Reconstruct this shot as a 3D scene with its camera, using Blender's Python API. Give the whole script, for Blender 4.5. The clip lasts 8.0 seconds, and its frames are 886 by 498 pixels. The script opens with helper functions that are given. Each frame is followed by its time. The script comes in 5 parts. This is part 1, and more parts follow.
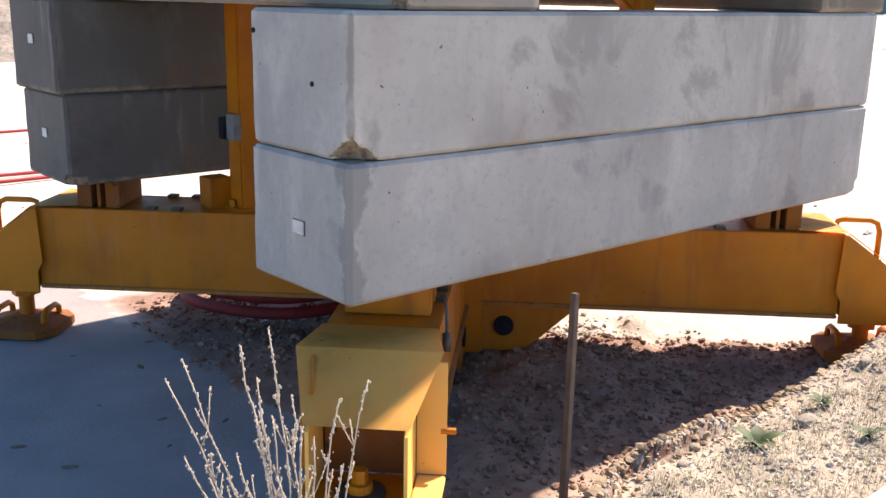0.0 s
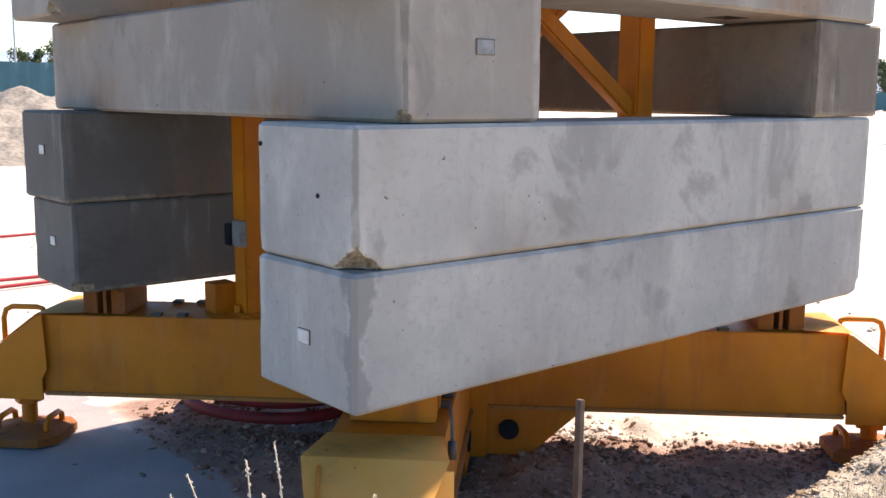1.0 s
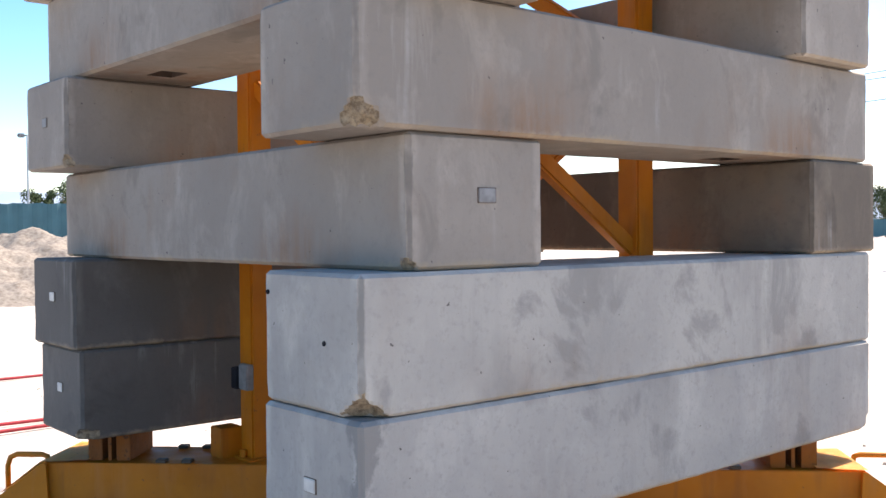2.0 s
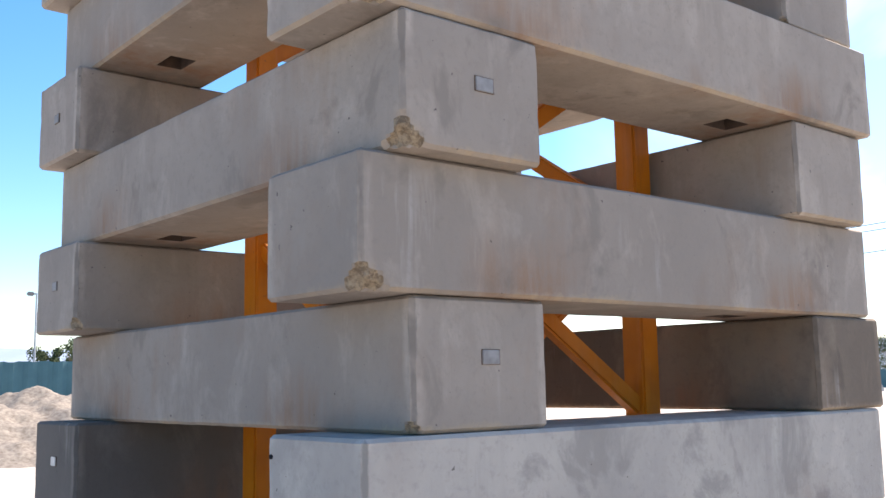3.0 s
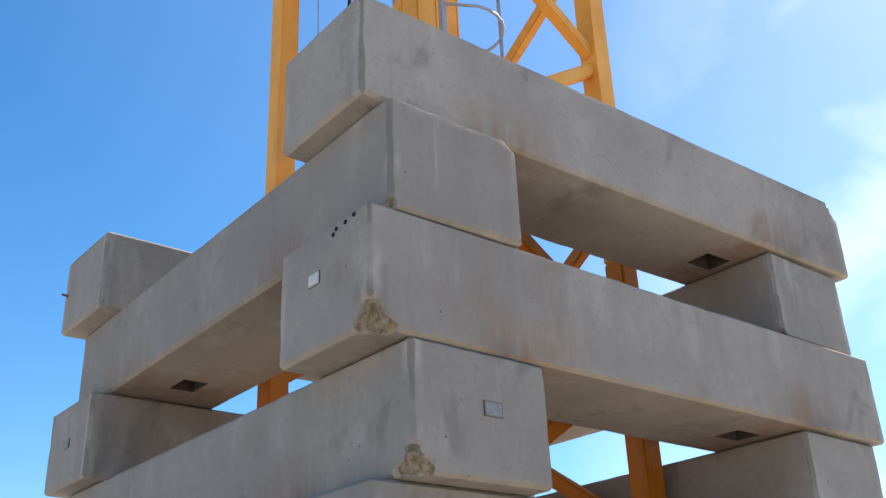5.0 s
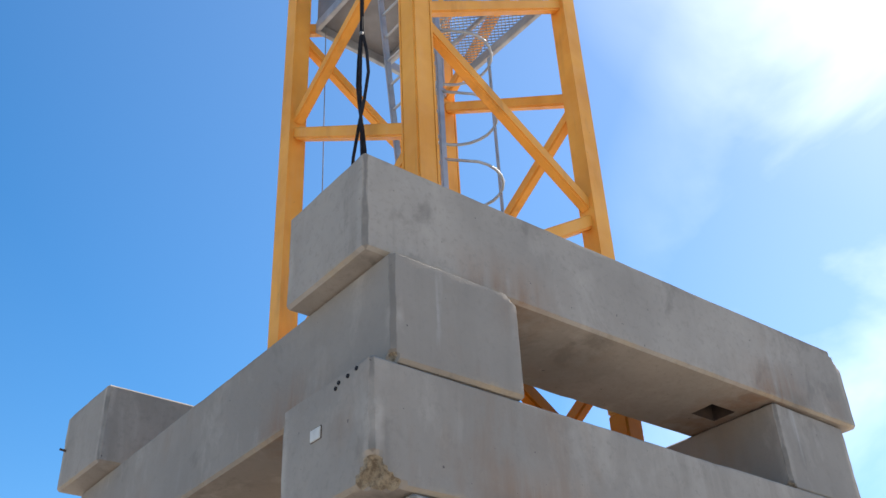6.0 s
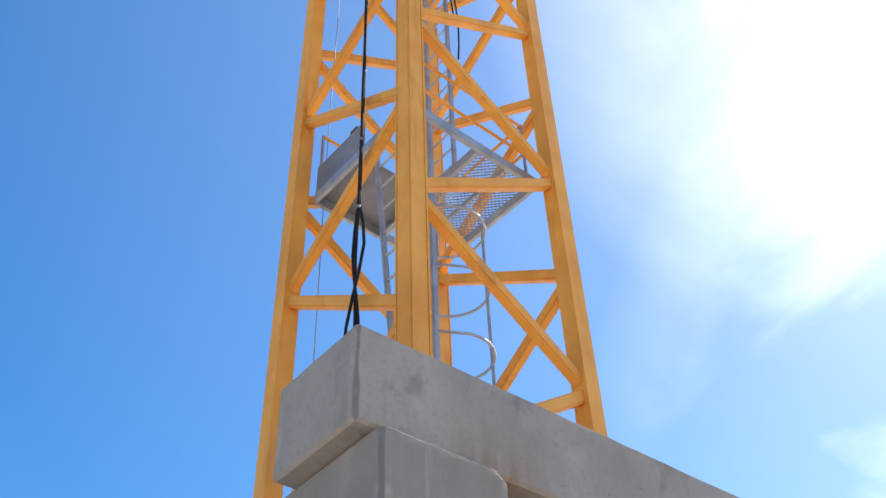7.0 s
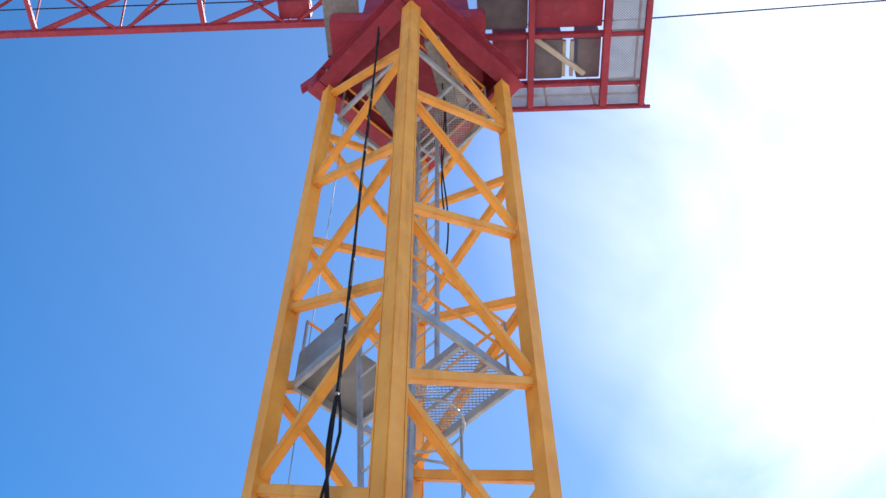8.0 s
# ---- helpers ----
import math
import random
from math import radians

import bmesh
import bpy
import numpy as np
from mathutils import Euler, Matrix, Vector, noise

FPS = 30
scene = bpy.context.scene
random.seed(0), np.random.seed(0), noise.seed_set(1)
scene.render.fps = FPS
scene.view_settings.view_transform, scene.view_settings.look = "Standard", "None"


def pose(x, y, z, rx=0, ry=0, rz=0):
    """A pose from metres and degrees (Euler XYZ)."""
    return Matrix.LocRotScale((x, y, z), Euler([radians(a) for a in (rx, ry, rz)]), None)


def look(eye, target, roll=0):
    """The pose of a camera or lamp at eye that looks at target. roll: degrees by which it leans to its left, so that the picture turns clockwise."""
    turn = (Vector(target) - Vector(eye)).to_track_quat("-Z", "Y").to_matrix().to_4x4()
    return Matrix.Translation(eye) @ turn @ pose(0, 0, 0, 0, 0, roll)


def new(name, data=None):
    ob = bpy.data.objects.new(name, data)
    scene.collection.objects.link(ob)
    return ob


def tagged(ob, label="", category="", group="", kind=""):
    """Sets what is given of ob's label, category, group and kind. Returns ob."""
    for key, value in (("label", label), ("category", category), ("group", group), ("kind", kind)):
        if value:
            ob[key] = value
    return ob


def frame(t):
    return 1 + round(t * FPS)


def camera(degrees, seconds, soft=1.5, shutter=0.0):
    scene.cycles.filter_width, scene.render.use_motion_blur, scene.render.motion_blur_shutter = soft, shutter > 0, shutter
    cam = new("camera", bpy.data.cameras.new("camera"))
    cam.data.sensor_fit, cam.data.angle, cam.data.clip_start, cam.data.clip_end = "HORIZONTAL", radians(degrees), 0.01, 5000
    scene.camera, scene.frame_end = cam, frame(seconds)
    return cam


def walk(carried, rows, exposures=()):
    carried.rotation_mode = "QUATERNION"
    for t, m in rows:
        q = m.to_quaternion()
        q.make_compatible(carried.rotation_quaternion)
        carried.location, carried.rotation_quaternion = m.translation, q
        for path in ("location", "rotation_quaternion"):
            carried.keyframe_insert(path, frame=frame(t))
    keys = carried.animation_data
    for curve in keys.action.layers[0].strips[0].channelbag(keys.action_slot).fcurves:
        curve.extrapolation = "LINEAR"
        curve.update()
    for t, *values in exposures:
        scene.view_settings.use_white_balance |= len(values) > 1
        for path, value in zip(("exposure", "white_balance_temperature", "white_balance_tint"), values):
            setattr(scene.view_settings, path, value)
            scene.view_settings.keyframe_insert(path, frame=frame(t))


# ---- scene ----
cam = camera(48, 8.0)
PATH = [
    (0, (-4.407, -5.187, 2.462), (-3.136, -3.724, 1.968), 1.05),
    (0.5, (-4.415, -5.193, 2.490), (-3.136, -3.713, 2.074), 0.70),
    (1, (-4.429, -5.204, 2.519), (-3.139, -3.706, 2.214), 0.45),
    (1.5, (-4.441, -5.221, 2.558), (-3.146, -3.707, 2.376), -0.08),
    (3, (-4.467, -5.281, 2.622), (-3.190, -3.764, 2.887), -1.02),
    (3.5, (-4.471, -5.286, 2.651), (-3.212, -3.789, 3.067), -1.40),
    (4, (-4.486, -5.295, 2.679), (-3.250, -3.827, 3.243), -1.81),
    (4.5, (-4.503, -5.315, 2.707), (-3.296, -3.883, 3.411), -2.10),
    (6, (-4.544, -5.367, 2.729), (-3.458, -4.094, 3.824), -2.88),
    (6.5, (-4.560, -5.382, 2.727), (-3.526, -4.189, 3.954), -2.80),
    (7, (-4.565, -5.387, 2.726), (-3.592, -4.292, 4.088), -2.39),
    (7.5, (-4.564, -5.387, 2.728), (-3.666, -4.408, 4.223), -1.56),
    (8, (-4.546, -5.369, 2.750), (-3.736, -4.515, 4.367), -0.49),
]
EXPOSURES = [(0, 1.28, 7550, 20), (1.5, 1.31, 7300, 18), (3.0, 1.22, 7150, 18), (4.5, 0.90, 6900, 12), (6.0, 0.80, 6800, 10), (7.0, 0.83, 6650, 12), (8.0, 0.84, 6300, 12)]
walk(cam, [(t, look(eye, target, roll)) for t, eye, target, roll in PATH], EXPOSURES)

# ---- world, sun ----
SUN_AZ, SUN_EL = radians(0.8), radians(51.0)
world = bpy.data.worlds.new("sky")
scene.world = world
world.use_nodes = True
wt = world.node_tree
wt.nodes.clear()


def wnode(kind, **kw):
    n = wt.nodes.new(kind)
    for key, value in kw.items():
        n.inputs[key].default_value = value
    return n


sky = wnode("ShaderNodeTexSky")
sky.sky_type, sky.sun_disc = "NISHITA", False
sky.sun_elevation, sky.sun_rotation = SUN_EL, radians(90) - SUN_AZ
sky.air_density, sky.dust_density, sky.ozone_density = 0.95, 0.35, 3.0
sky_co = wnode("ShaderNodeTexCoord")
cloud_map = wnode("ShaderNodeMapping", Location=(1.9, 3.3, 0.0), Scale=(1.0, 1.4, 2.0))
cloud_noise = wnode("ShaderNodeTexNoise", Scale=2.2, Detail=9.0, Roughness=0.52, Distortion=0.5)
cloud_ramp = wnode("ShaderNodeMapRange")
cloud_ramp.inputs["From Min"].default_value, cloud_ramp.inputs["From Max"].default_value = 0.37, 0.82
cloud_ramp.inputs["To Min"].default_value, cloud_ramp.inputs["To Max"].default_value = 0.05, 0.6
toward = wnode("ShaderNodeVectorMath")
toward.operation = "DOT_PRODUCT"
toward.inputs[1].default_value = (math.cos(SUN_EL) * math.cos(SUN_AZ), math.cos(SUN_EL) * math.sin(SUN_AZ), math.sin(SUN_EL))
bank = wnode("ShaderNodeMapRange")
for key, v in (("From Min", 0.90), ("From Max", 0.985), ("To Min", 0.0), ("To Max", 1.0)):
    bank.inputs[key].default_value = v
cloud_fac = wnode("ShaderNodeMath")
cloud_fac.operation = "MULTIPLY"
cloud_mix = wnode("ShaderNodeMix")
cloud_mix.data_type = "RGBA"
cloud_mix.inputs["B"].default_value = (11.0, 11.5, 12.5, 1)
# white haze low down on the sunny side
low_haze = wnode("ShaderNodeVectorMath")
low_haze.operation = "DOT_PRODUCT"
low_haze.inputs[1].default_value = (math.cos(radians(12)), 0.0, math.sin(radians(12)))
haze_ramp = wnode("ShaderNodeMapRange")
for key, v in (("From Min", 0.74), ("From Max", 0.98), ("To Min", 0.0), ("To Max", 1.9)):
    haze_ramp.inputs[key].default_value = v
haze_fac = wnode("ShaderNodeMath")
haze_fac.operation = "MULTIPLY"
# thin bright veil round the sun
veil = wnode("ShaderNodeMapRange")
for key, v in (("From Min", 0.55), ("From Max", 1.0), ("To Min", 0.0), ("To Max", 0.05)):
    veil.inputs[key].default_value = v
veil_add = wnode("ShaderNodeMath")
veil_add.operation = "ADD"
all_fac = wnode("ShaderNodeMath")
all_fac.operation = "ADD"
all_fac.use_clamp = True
sky_sat = wnode("ShaderNodeHueSaturation", Hue=0.497, Saturation=1.32, Value=1.0)
sky_bg = wnode("ShaderNodeBackground", Strength=0.12)
sky_out = wnode("ShaderNodeOutputWorld")
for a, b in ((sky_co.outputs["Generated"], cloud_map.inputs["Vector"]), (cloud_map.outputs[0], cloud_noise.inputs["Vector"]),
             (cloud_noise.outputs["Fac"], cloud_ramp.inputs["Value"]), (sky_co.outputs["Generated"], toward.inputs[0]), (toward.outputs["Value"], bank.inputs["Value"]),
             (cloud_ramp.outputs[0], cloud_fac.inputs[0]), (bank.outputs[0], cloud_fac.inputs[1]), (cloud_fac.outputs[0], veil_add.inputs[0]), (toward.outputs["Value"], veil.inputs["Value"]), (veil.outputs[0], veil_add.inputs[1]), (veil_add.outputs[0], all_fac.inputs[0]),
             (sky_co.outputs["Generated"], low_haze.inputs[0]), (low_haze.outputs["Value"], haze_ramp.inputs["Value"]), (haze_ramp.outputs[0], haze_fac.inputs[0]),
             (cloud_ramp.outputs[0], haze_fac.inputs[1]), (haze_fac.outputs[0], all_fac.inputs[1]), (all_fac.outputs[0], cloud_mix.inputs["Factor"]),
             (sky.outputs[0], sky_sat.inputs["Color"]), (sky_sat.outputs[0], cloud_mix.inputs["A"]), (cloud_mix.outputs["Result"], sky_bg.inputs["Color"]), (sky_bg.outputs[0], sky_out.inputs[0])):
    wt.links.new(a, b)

sun_data = bpy.data.lights.new("sun", "SUN")
sun_data.energy, sun_data.angle, sun_data.color = 5.0, radians(0.55), (1.0, 0.94, 0.85)
sun_dir = Vector((math.cos(SUN_EL) * math.cos(SUN_AZ), math.cos(SUN_EL) * math.sin(SUN_AZ), math.sin(SUN_EL)))
new("sun", sun_data).matrix_world = look(sun_dir * 60, (0, 0, 0))


# ---- materials ----
class Mat:
    """A node material in the making: self.m is the material, self.bsdf its shader."""

    def __init__(self, name, rough=0.8, metal=0.0, space="Object"):
        self.m = bpy.data.materials.new(name)
        self.m.use_nodes = True
        self.t = self.m.node_tree
        self.bsdf = self.t.nodes["Principled BSDF"]
        self.bsdf.inputs["Roughness"].default_value, self.bsdf.inputs["Metallic"].default_value = rough, metal
        co = self.t.nodes.new("ShaderNodeTexCoord")
        info = self.t.nodes.new("ShaderNodeObjectInfo")
        add = self.t.nodes.new("ShaderNodeVectorMath")
        add.operation = "ADD"
        spread = self.t.nodes.new("ShaderNodeMath")
        spread.operation, spread.inputs[1].default_value = "MULTIPLY", 37.0
        self.t.links.new(info.outputs["Random"], spread.inputs[0])
        self.t.links.new(co.outputs[space], add.inputs[0])
        if space == "Object":
            self.t.links.new(spread.outputs[0], add.inputs[1])
        self.co, self.random = add.outputs[0], info.outputs["Random"]

    def noise(self, scale, detail=4.0, rough=0.55, stretch=(1, 1, 1), distort=0.0):
        mp = self.t.nodes.new("ShaderNodeMapping")
        mp.inputs["Scale"].default_value = stretch
        n = self.t.nodes.new("ShaderNodeTexNoise")
        for key, value in (("Scale", scale), ("Detail", detail), ("Roughness", rough), ("Distortion", distort)):
            n.inputs[key].default_value = value
        self.t.links.new(self.co, mp.inputs[0])
        self.t.links.new(mp.outputs[0], n.inputs["Vector"])
        return n.outputs["Fac"]

    def span(self, value, lo, hi, to=1.0, start=0.0):
        r = self.t.nodes.new("ShaderNodeMapRange")
        for key, v in (("From Min", lo), ("From Max", hi), ("To Max", to), ("To Min", start)):
            r.inputs[key].default_value = v
        self.t.links.new(value, r.inputs["Value"])
        return r.outputs[0]

    def times(self, a, b):
        n = self.t.nodes.new("ShaderNodeMath")
        n.operation = "MULTIPLY"
        self.t.links.new(a, n.inputs[0])
        self.t.links.new(b, n.inputs[1])
        return n.outputs[0]

    def op(self, kind, a, b):
        n = self.t.nodes.new("ShaderNodeMath")
        n.operation = kind
        for i, v in enumerate((a, b)):
            if isinstance(v, (int, float)):
                n.inputs[i].default_value = v
            else:
                self.t.links.new(v, n.inputs[i])
        return n.outputs[0]

    def mix(self, a, b, fac):
        n = self.t.nodes.new("ShaderNodeMix")
        n.data_type = "RGBA"
        for key, v in (("A", a), ("B", b)):
            if isinstance(v, tuple):
                n.inputs[key].default_value = (*v, 1)
            else:
                self.t.links.new(v, n.inputs[key])
        self.t.links.new(fac, n.inputs["Factor"])
        return n.outputs["Result"]

    def colour(self, c):
        if isinstance(c, tuple):
            self.bsdf.inputs["Base Color"].default_value = (*c, 1)
        else:
            self.t.links.new(c, self.bsdf.inputs["Base Color"])
        return self

    def bump(self, height, strength=0.3, depth=0.01):
        n = self.t.nodes.new("ShaderNodeBump")
        n.inputs["Strength"].default_value, n.inputs["Distance"].default_value = strength, depth
        self.t.links.new(height, n.inputs["Height"])
        self.t.links.new(n.outputs[0], self.bsdf.inputs["Normal"])
        return self

    def roughness(self, value):
        self.t.links.new(value, self.bsdf.inputs["Roughness"])
        return self


def paint(name, base, dark, rust, rough=0.45, wear=0.66):
    k = Mat(name, rough)
    c = k.mix(base, dark, k.span(k.noise(1.6, 5), 0.38, 0.68, 0.9))
    c = k.mix(c, tuple(v * 0.45 + 0.02 for v in dark), k.times(k.span(k.noise(7, 6, 0.6, (1, 1, 0.12)), 0.50, 0.72, 0.6), k.span(k.noise(1.1, 3), 0.42, 0.62)))
    c = k.mix(c, tuple(0.75 * v + 0.12 for v in base), k.span(k.noise(9, 4, stretch=(1, 1, 0.15)), 0.55, 0.8, 0.3))
    c = k.mix(c, rust, k.span(k.noise(22, 6, 0.65), wear, wear + 0.05, 0.85))
    k.bsdf.inputs["Specular IOR Level"].default_value = 0.35
    return k.colour(c).roughness(k.span(k.noise(6), 0.3, 0.7, rough + 0.25, rough)).bump(k.noise(60), 0.12, 0.003).m


def plain(name, base, other, scale=8.0, rough=0.7, metal=0.0, bump=0.15):
    k = Mat(name, rough, metal)
    return k.colour(k.mix(base, other, k.span(k.noise(scale, 5), 0.35, 0.7))).bump(k.noise(scale * 7), bump, 0.004).m


def concrete(name, base, grey, rust, edge=0.0):
    """Cast concrete of a block about 4.1 x 0.79 x 0.6 m: mould seams at the corners, worn lower edges, rust below the lifting irons."""
    k = Mat(name, 0.9)
    own = k.t.nodes.new("ShaderNodeTexCoord")
    g = k.t.nodes.new("ShaderNodeSeparateXYZ")
    k.t.links.new(own.outputs["Generated"], g.inputs[0])
    dx, dy = k.op("MULTIPLY", k.op("PINGPONG", g.outputs[0], 0.5), 4.1), k.op("MULTIPLY", k.op("PINGPONG", g.outputs[1], 0.5), 0.79)
    low = k.op("MULTIPLY", g.outputs[2], 0.6)
    high = k.op("SUBTRACT", 0.6, low)
    side = k.op("MINIMUM", dx, dy)
    corner = k.op("MAXIMUM", dx, dy)
    foot = k.op("MAXIMUM", low, side)
    c = k.mix(base, grey, k.span(k.noise(0.8, 6, 0.62), 0.40, 0.62))
    c = k.mix(c, tuple(v * 0.78 for v in grey), k.span(k.random, 0.0, 1.0, 0.5))
    c = k.mix(c, tuple(v * 0.66 for v in grey), k.span(k.noise(2.0, 6, 0.62, (1, 1, 0.8), 0.5), 0.575, 0.65, 0.62))
    c = k.mix(c, tuple(min(0.75, v * 1.35) for v in base), k.span(k.noise(3.1, 6, 0.65, (1, 1, 0.5), 0.4), 0.54, 0.74, 0.5))
    c = k.mix(c, tuple(v * 0.66 for v in base), k.times(k.span(k.noise(6, 6, 0.62, (1, 1, 0.10), 0.4), 0.48, 0.70, 0.7), k.span(k.noise(1.5, 3), 0.44, 0.60)))
    c = k.mix(c, (0.50, 0.48, 0.45), k.times(k.span(k.noise(9, 5, 0.6, (1, 1, 0.08), 0.3), 0.58, 0.74, 0.5), k.span(k.noise(1.1, 3), 0.57, 0.68)))
    # rust run down below the lifting irons
    along_x = k.op("ABSOLUTE", k.op("SUBTRACT", k.op("SUBTRACT", 2.05, dx), 1.12), 0.0)
    run = k.times(k.span(k.op("ADD", along_x, k.op("MULTIPLY", k.noise(2.6, 4), 0.5)), 0.70, 0.34), k.span(k.op("ADD", low, k.op("MULTIPLY", k.noise(5, 5, 0.6, (1, 1, 0.2)), 0.34)), 0.50, 0.22))
    c = k.mix(c, (0.235, 0.125, 0.065), k.times(run, k.span(k.noise(8, 6, 0.62, (1, 1, 0.12), 0.3), 0.30, 0.62, rust * 0.85)))
    c = k.mix(c, (0.22, 0.135, 0.085), k.times(k.span(k.noise(4.5, 6, 0.62, (1, 1, 0.30), 0.3), 0.45, 0.70, rust * 0.6), k.span(k.noise(1.0, 3), 0.52, 0.68)))
    # dirt washed over the top edge, in patches
    c = k.mix(c, tuple(v * 0.5 for v in grey), k.times(k.span(k.op("ADD", high, k.op("MULTIPLY", k.noise(7, 6, 0.62, (1, 1, 0.35)), 0.30)), 0.19, 0.10, 0.7), k.span(k.noise(1.7, 4), 0.45, 0.62)))
    # grey grime squeezed out of the joint near each bearing, in ragged patches
    bearing_x = k.op("ABSOLUTE", k.op("SUBTRACT", dx, 0.72), 0.0)
    grime = k.times(k.span(k.op("ADD", bearing_x, k.op("MULTIPLY", k.noise(3.5, 5), 0.5)), 0.50, 0.26), k.span(k.op("ADD", low, k.op("MULTIPLY", k.noise(6, 6, 0.62), 0.26)), 0.26, 0.12))
    c = k.mix(c, tuple(v * 0.55 for v in grey), k.times(grime, k.span(k.noise(2.2, 4), 0.40, 0.56, 0.75)))
    # exposed sand along the lower edges
    c = k.mix(c, (0.36, 0.285, 0.195), k.times(k.span(k.op("ADD", foot, k.op("MULTIPLY", k.noise(14, 6, 0.65), 0.09)), 0.085, 0.05, 0.85), k.span(k.noise(1.9, 4), 0.42, 0.58)))
    # mould seam: a grey line with a paler border down each corner
    ragged_edge = k.op("ADD", corner, k.op("MULTIPLY", k.noise(11, 6, 0.62, (1, 1, 0.4)), 0.05))
    c = k.mix(c, tuple(min(0.7, v * 1.25) for v in base), k.times(k.span(ragged_edge, 0.10, 0.07, 0.6), k.span(k.noise(2.4, 4), 0.45, 0.6)))
    c = k.mix(c, tuple(v * 0.60 for v in grey), k.times(k.span(ragged_edge, 0.052, 0.044, 0.75), k.span(k.noise(3.3, 4), 0.36, 0.52)))
    c = k.mix(c, tuple(v * 0.8 for v in grey), k.span(k.noise(24, 6, 0.7), 0.52, 0.75, 0.6))
    c = k.mix(c, (0.07, 0.06, 0.055), k.span(k.noise(26, 2, 0.5), 0.757, 0.77, 0.8))
    if edge:
        # cement slurry that ran down the cast end, darker than the rest
        axes = k.t.nodes.new("ShaderNodeSeparateXYZ")
        k.t.links.new(own.outputs["Object"], axes.inputs[0])
        jag = k.t.nodes.new("ShaderNodeMath")
        jag.operation = "MULTIPLY_ADD"
        jag.inputs[1].default_value = 0.42
        k.t.links.new(k.noise(5.5, 5, 0.6, (1, 1, 0.8)), jag.inputs[0])
        k.t.links.new(axes.outputs["X"], jag.inputs[2])
        ragged = k.t.nodes.new("ShaderNodeMath")
        ragged.operation = "MULTIPLY_ADD"
        ragged.inputs[1].default_value = 0.3
        k.t.links.new(k.noise(6.5, 5, 0.6, (1, 1, 0.7)), ragged.inputs[0])
        k.t.links.new(axes.outputs["Y"], ragged.inputs[2])
        c = k.mix(c, tuple(v * 0.72 for v in grey), k.times(k.span(jag.outputs[0], -1.79, -1.82, 0.9), k.span(ragged.outputs[0], -0.155, -0.18)))
    k.colour(c)
    return k.bump(k.noise(38, 7, 0.72), 0.35, 0.008).m


CONCRETE = concrete("weathered_concrete", (0.346, 0.302, 0.256), (0.268, 0.234, 0.200), 0.9)
# darker copy of the concrete: shade on the back blocks is in its colour
SHADE_DARK = concrete("shade_darkened_concrete", (0.165, 0.147, 0.128), (0.118, 0.105, 0.092), 0.5)
# darker brown copy: the far block's own brown plus its inner shade
SHADE_BROWN = concrete("brown_shaded_concrete", (0.20, 0.160, 0.120), (0.145, 0.115, 0.088), 0.9)
CLEAN = concrete("clean_concrete", (0.420, 0.392, 0.350), (0.325, 0.306, 0.280), 0.3)
STAINED = concrete("slurry_stained_concrete", (0.400, 0.375, 0.340), (0.308, 0.292, 0.272), 0.25, 1.0)
CHIP = (lambda k: k.colour(k.mix((0.40, 0.32, 0.22), (0.20, 0.15, 0.10), k.span(k.noise(30, 5, 0.7), 0.42, 0.6))).bump(k.noise(45, 5, 0.7), 1.0, 0.03).m)(Mat("broken_concrete", 0.95))
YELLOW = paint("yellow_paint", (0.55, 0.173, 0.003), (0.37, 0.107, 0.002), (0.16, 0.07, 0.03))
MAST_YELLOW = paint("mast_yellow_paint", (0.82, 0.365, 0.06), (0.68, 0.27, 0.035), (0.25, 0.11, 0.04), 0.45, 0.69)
# paler copy of the yellow: light falling on the bracket plates is in the colour
LIT_YELLOW = paint("lit_yellow_paint", (0.88, 0.50, 0.13), (0.76, 0.40, 0.085), (0.16, 0.08, 0.04), 0.5, 0.67)
# rusty, dirty paint, dark enough to hold shade as well
RUST_SHADE_YELLOW = paint("rust_and_shade_yellow_paint", (0.30, 0.095, 0.012), (0.15, 0.05, 0.014), (0.07, 0.03, 0.015), 0.7, 0.60)
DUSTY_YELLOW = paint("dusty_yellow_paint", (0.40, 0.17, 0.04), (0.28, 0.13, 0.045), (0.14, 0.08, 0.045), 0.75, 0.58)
RED = paint("red_paint", (0.33, 0.033, 0.058), (0.22, 0.022, 0.042), (0.12, 0.04, 0.03), 0.45, 0.68)
GALV = plain("galvanised_steel", (0.42, 0.45, 0.48), (0.30, 0.32, 0.35), 6, 0.5, 0.55)
DULL_GALV = plain("dull_grey_sheet", (0.25, 0.265, 0.29), (0.17, 0.175, 0.19), 3, 0.6, 0.3)
DARK = plain("dark_steel", (0.05, 0.045, 0.04), (0.10, 0.07, 0.05), 12, 0.6, 0.3)
BLACK = plain("black_rubber", (0.015, 0.015, 0.018), (0.03, 0.03, 0.035), 9, 0.9)
BLACK.node_tree.nodes["Principled BSDF"].inputs["Specular IOR Level"].default_value = 0.1
# near-black brown: shade inside the lifting pockets put into the colour
POCKET = plain("pocket_shade", (0.05, 0.036, 0.03), (0.09, 0.06, 0.042), 14, 0.9)
RUST = plain("rusty_steel", (0.085, 0.052, 0.036), (0.13, 0.085, 0.06), 20, 0.85, 0.1, 0.4)
PLATE = plain("pale_plate", (0.62, 0.60, 0.55), (0.48, 0.46, 0.43), 18, 0.6)
GREYPLATE = plain("grey_plate", (0.25, 0.25, 0.245), (0.17, 0.165, 0.165), 18, 0.6)
HOSE = plain("red_hose", (0.42, 0.02, 0.03), (0.28, 0.015, 0.02), 5, 0.5)
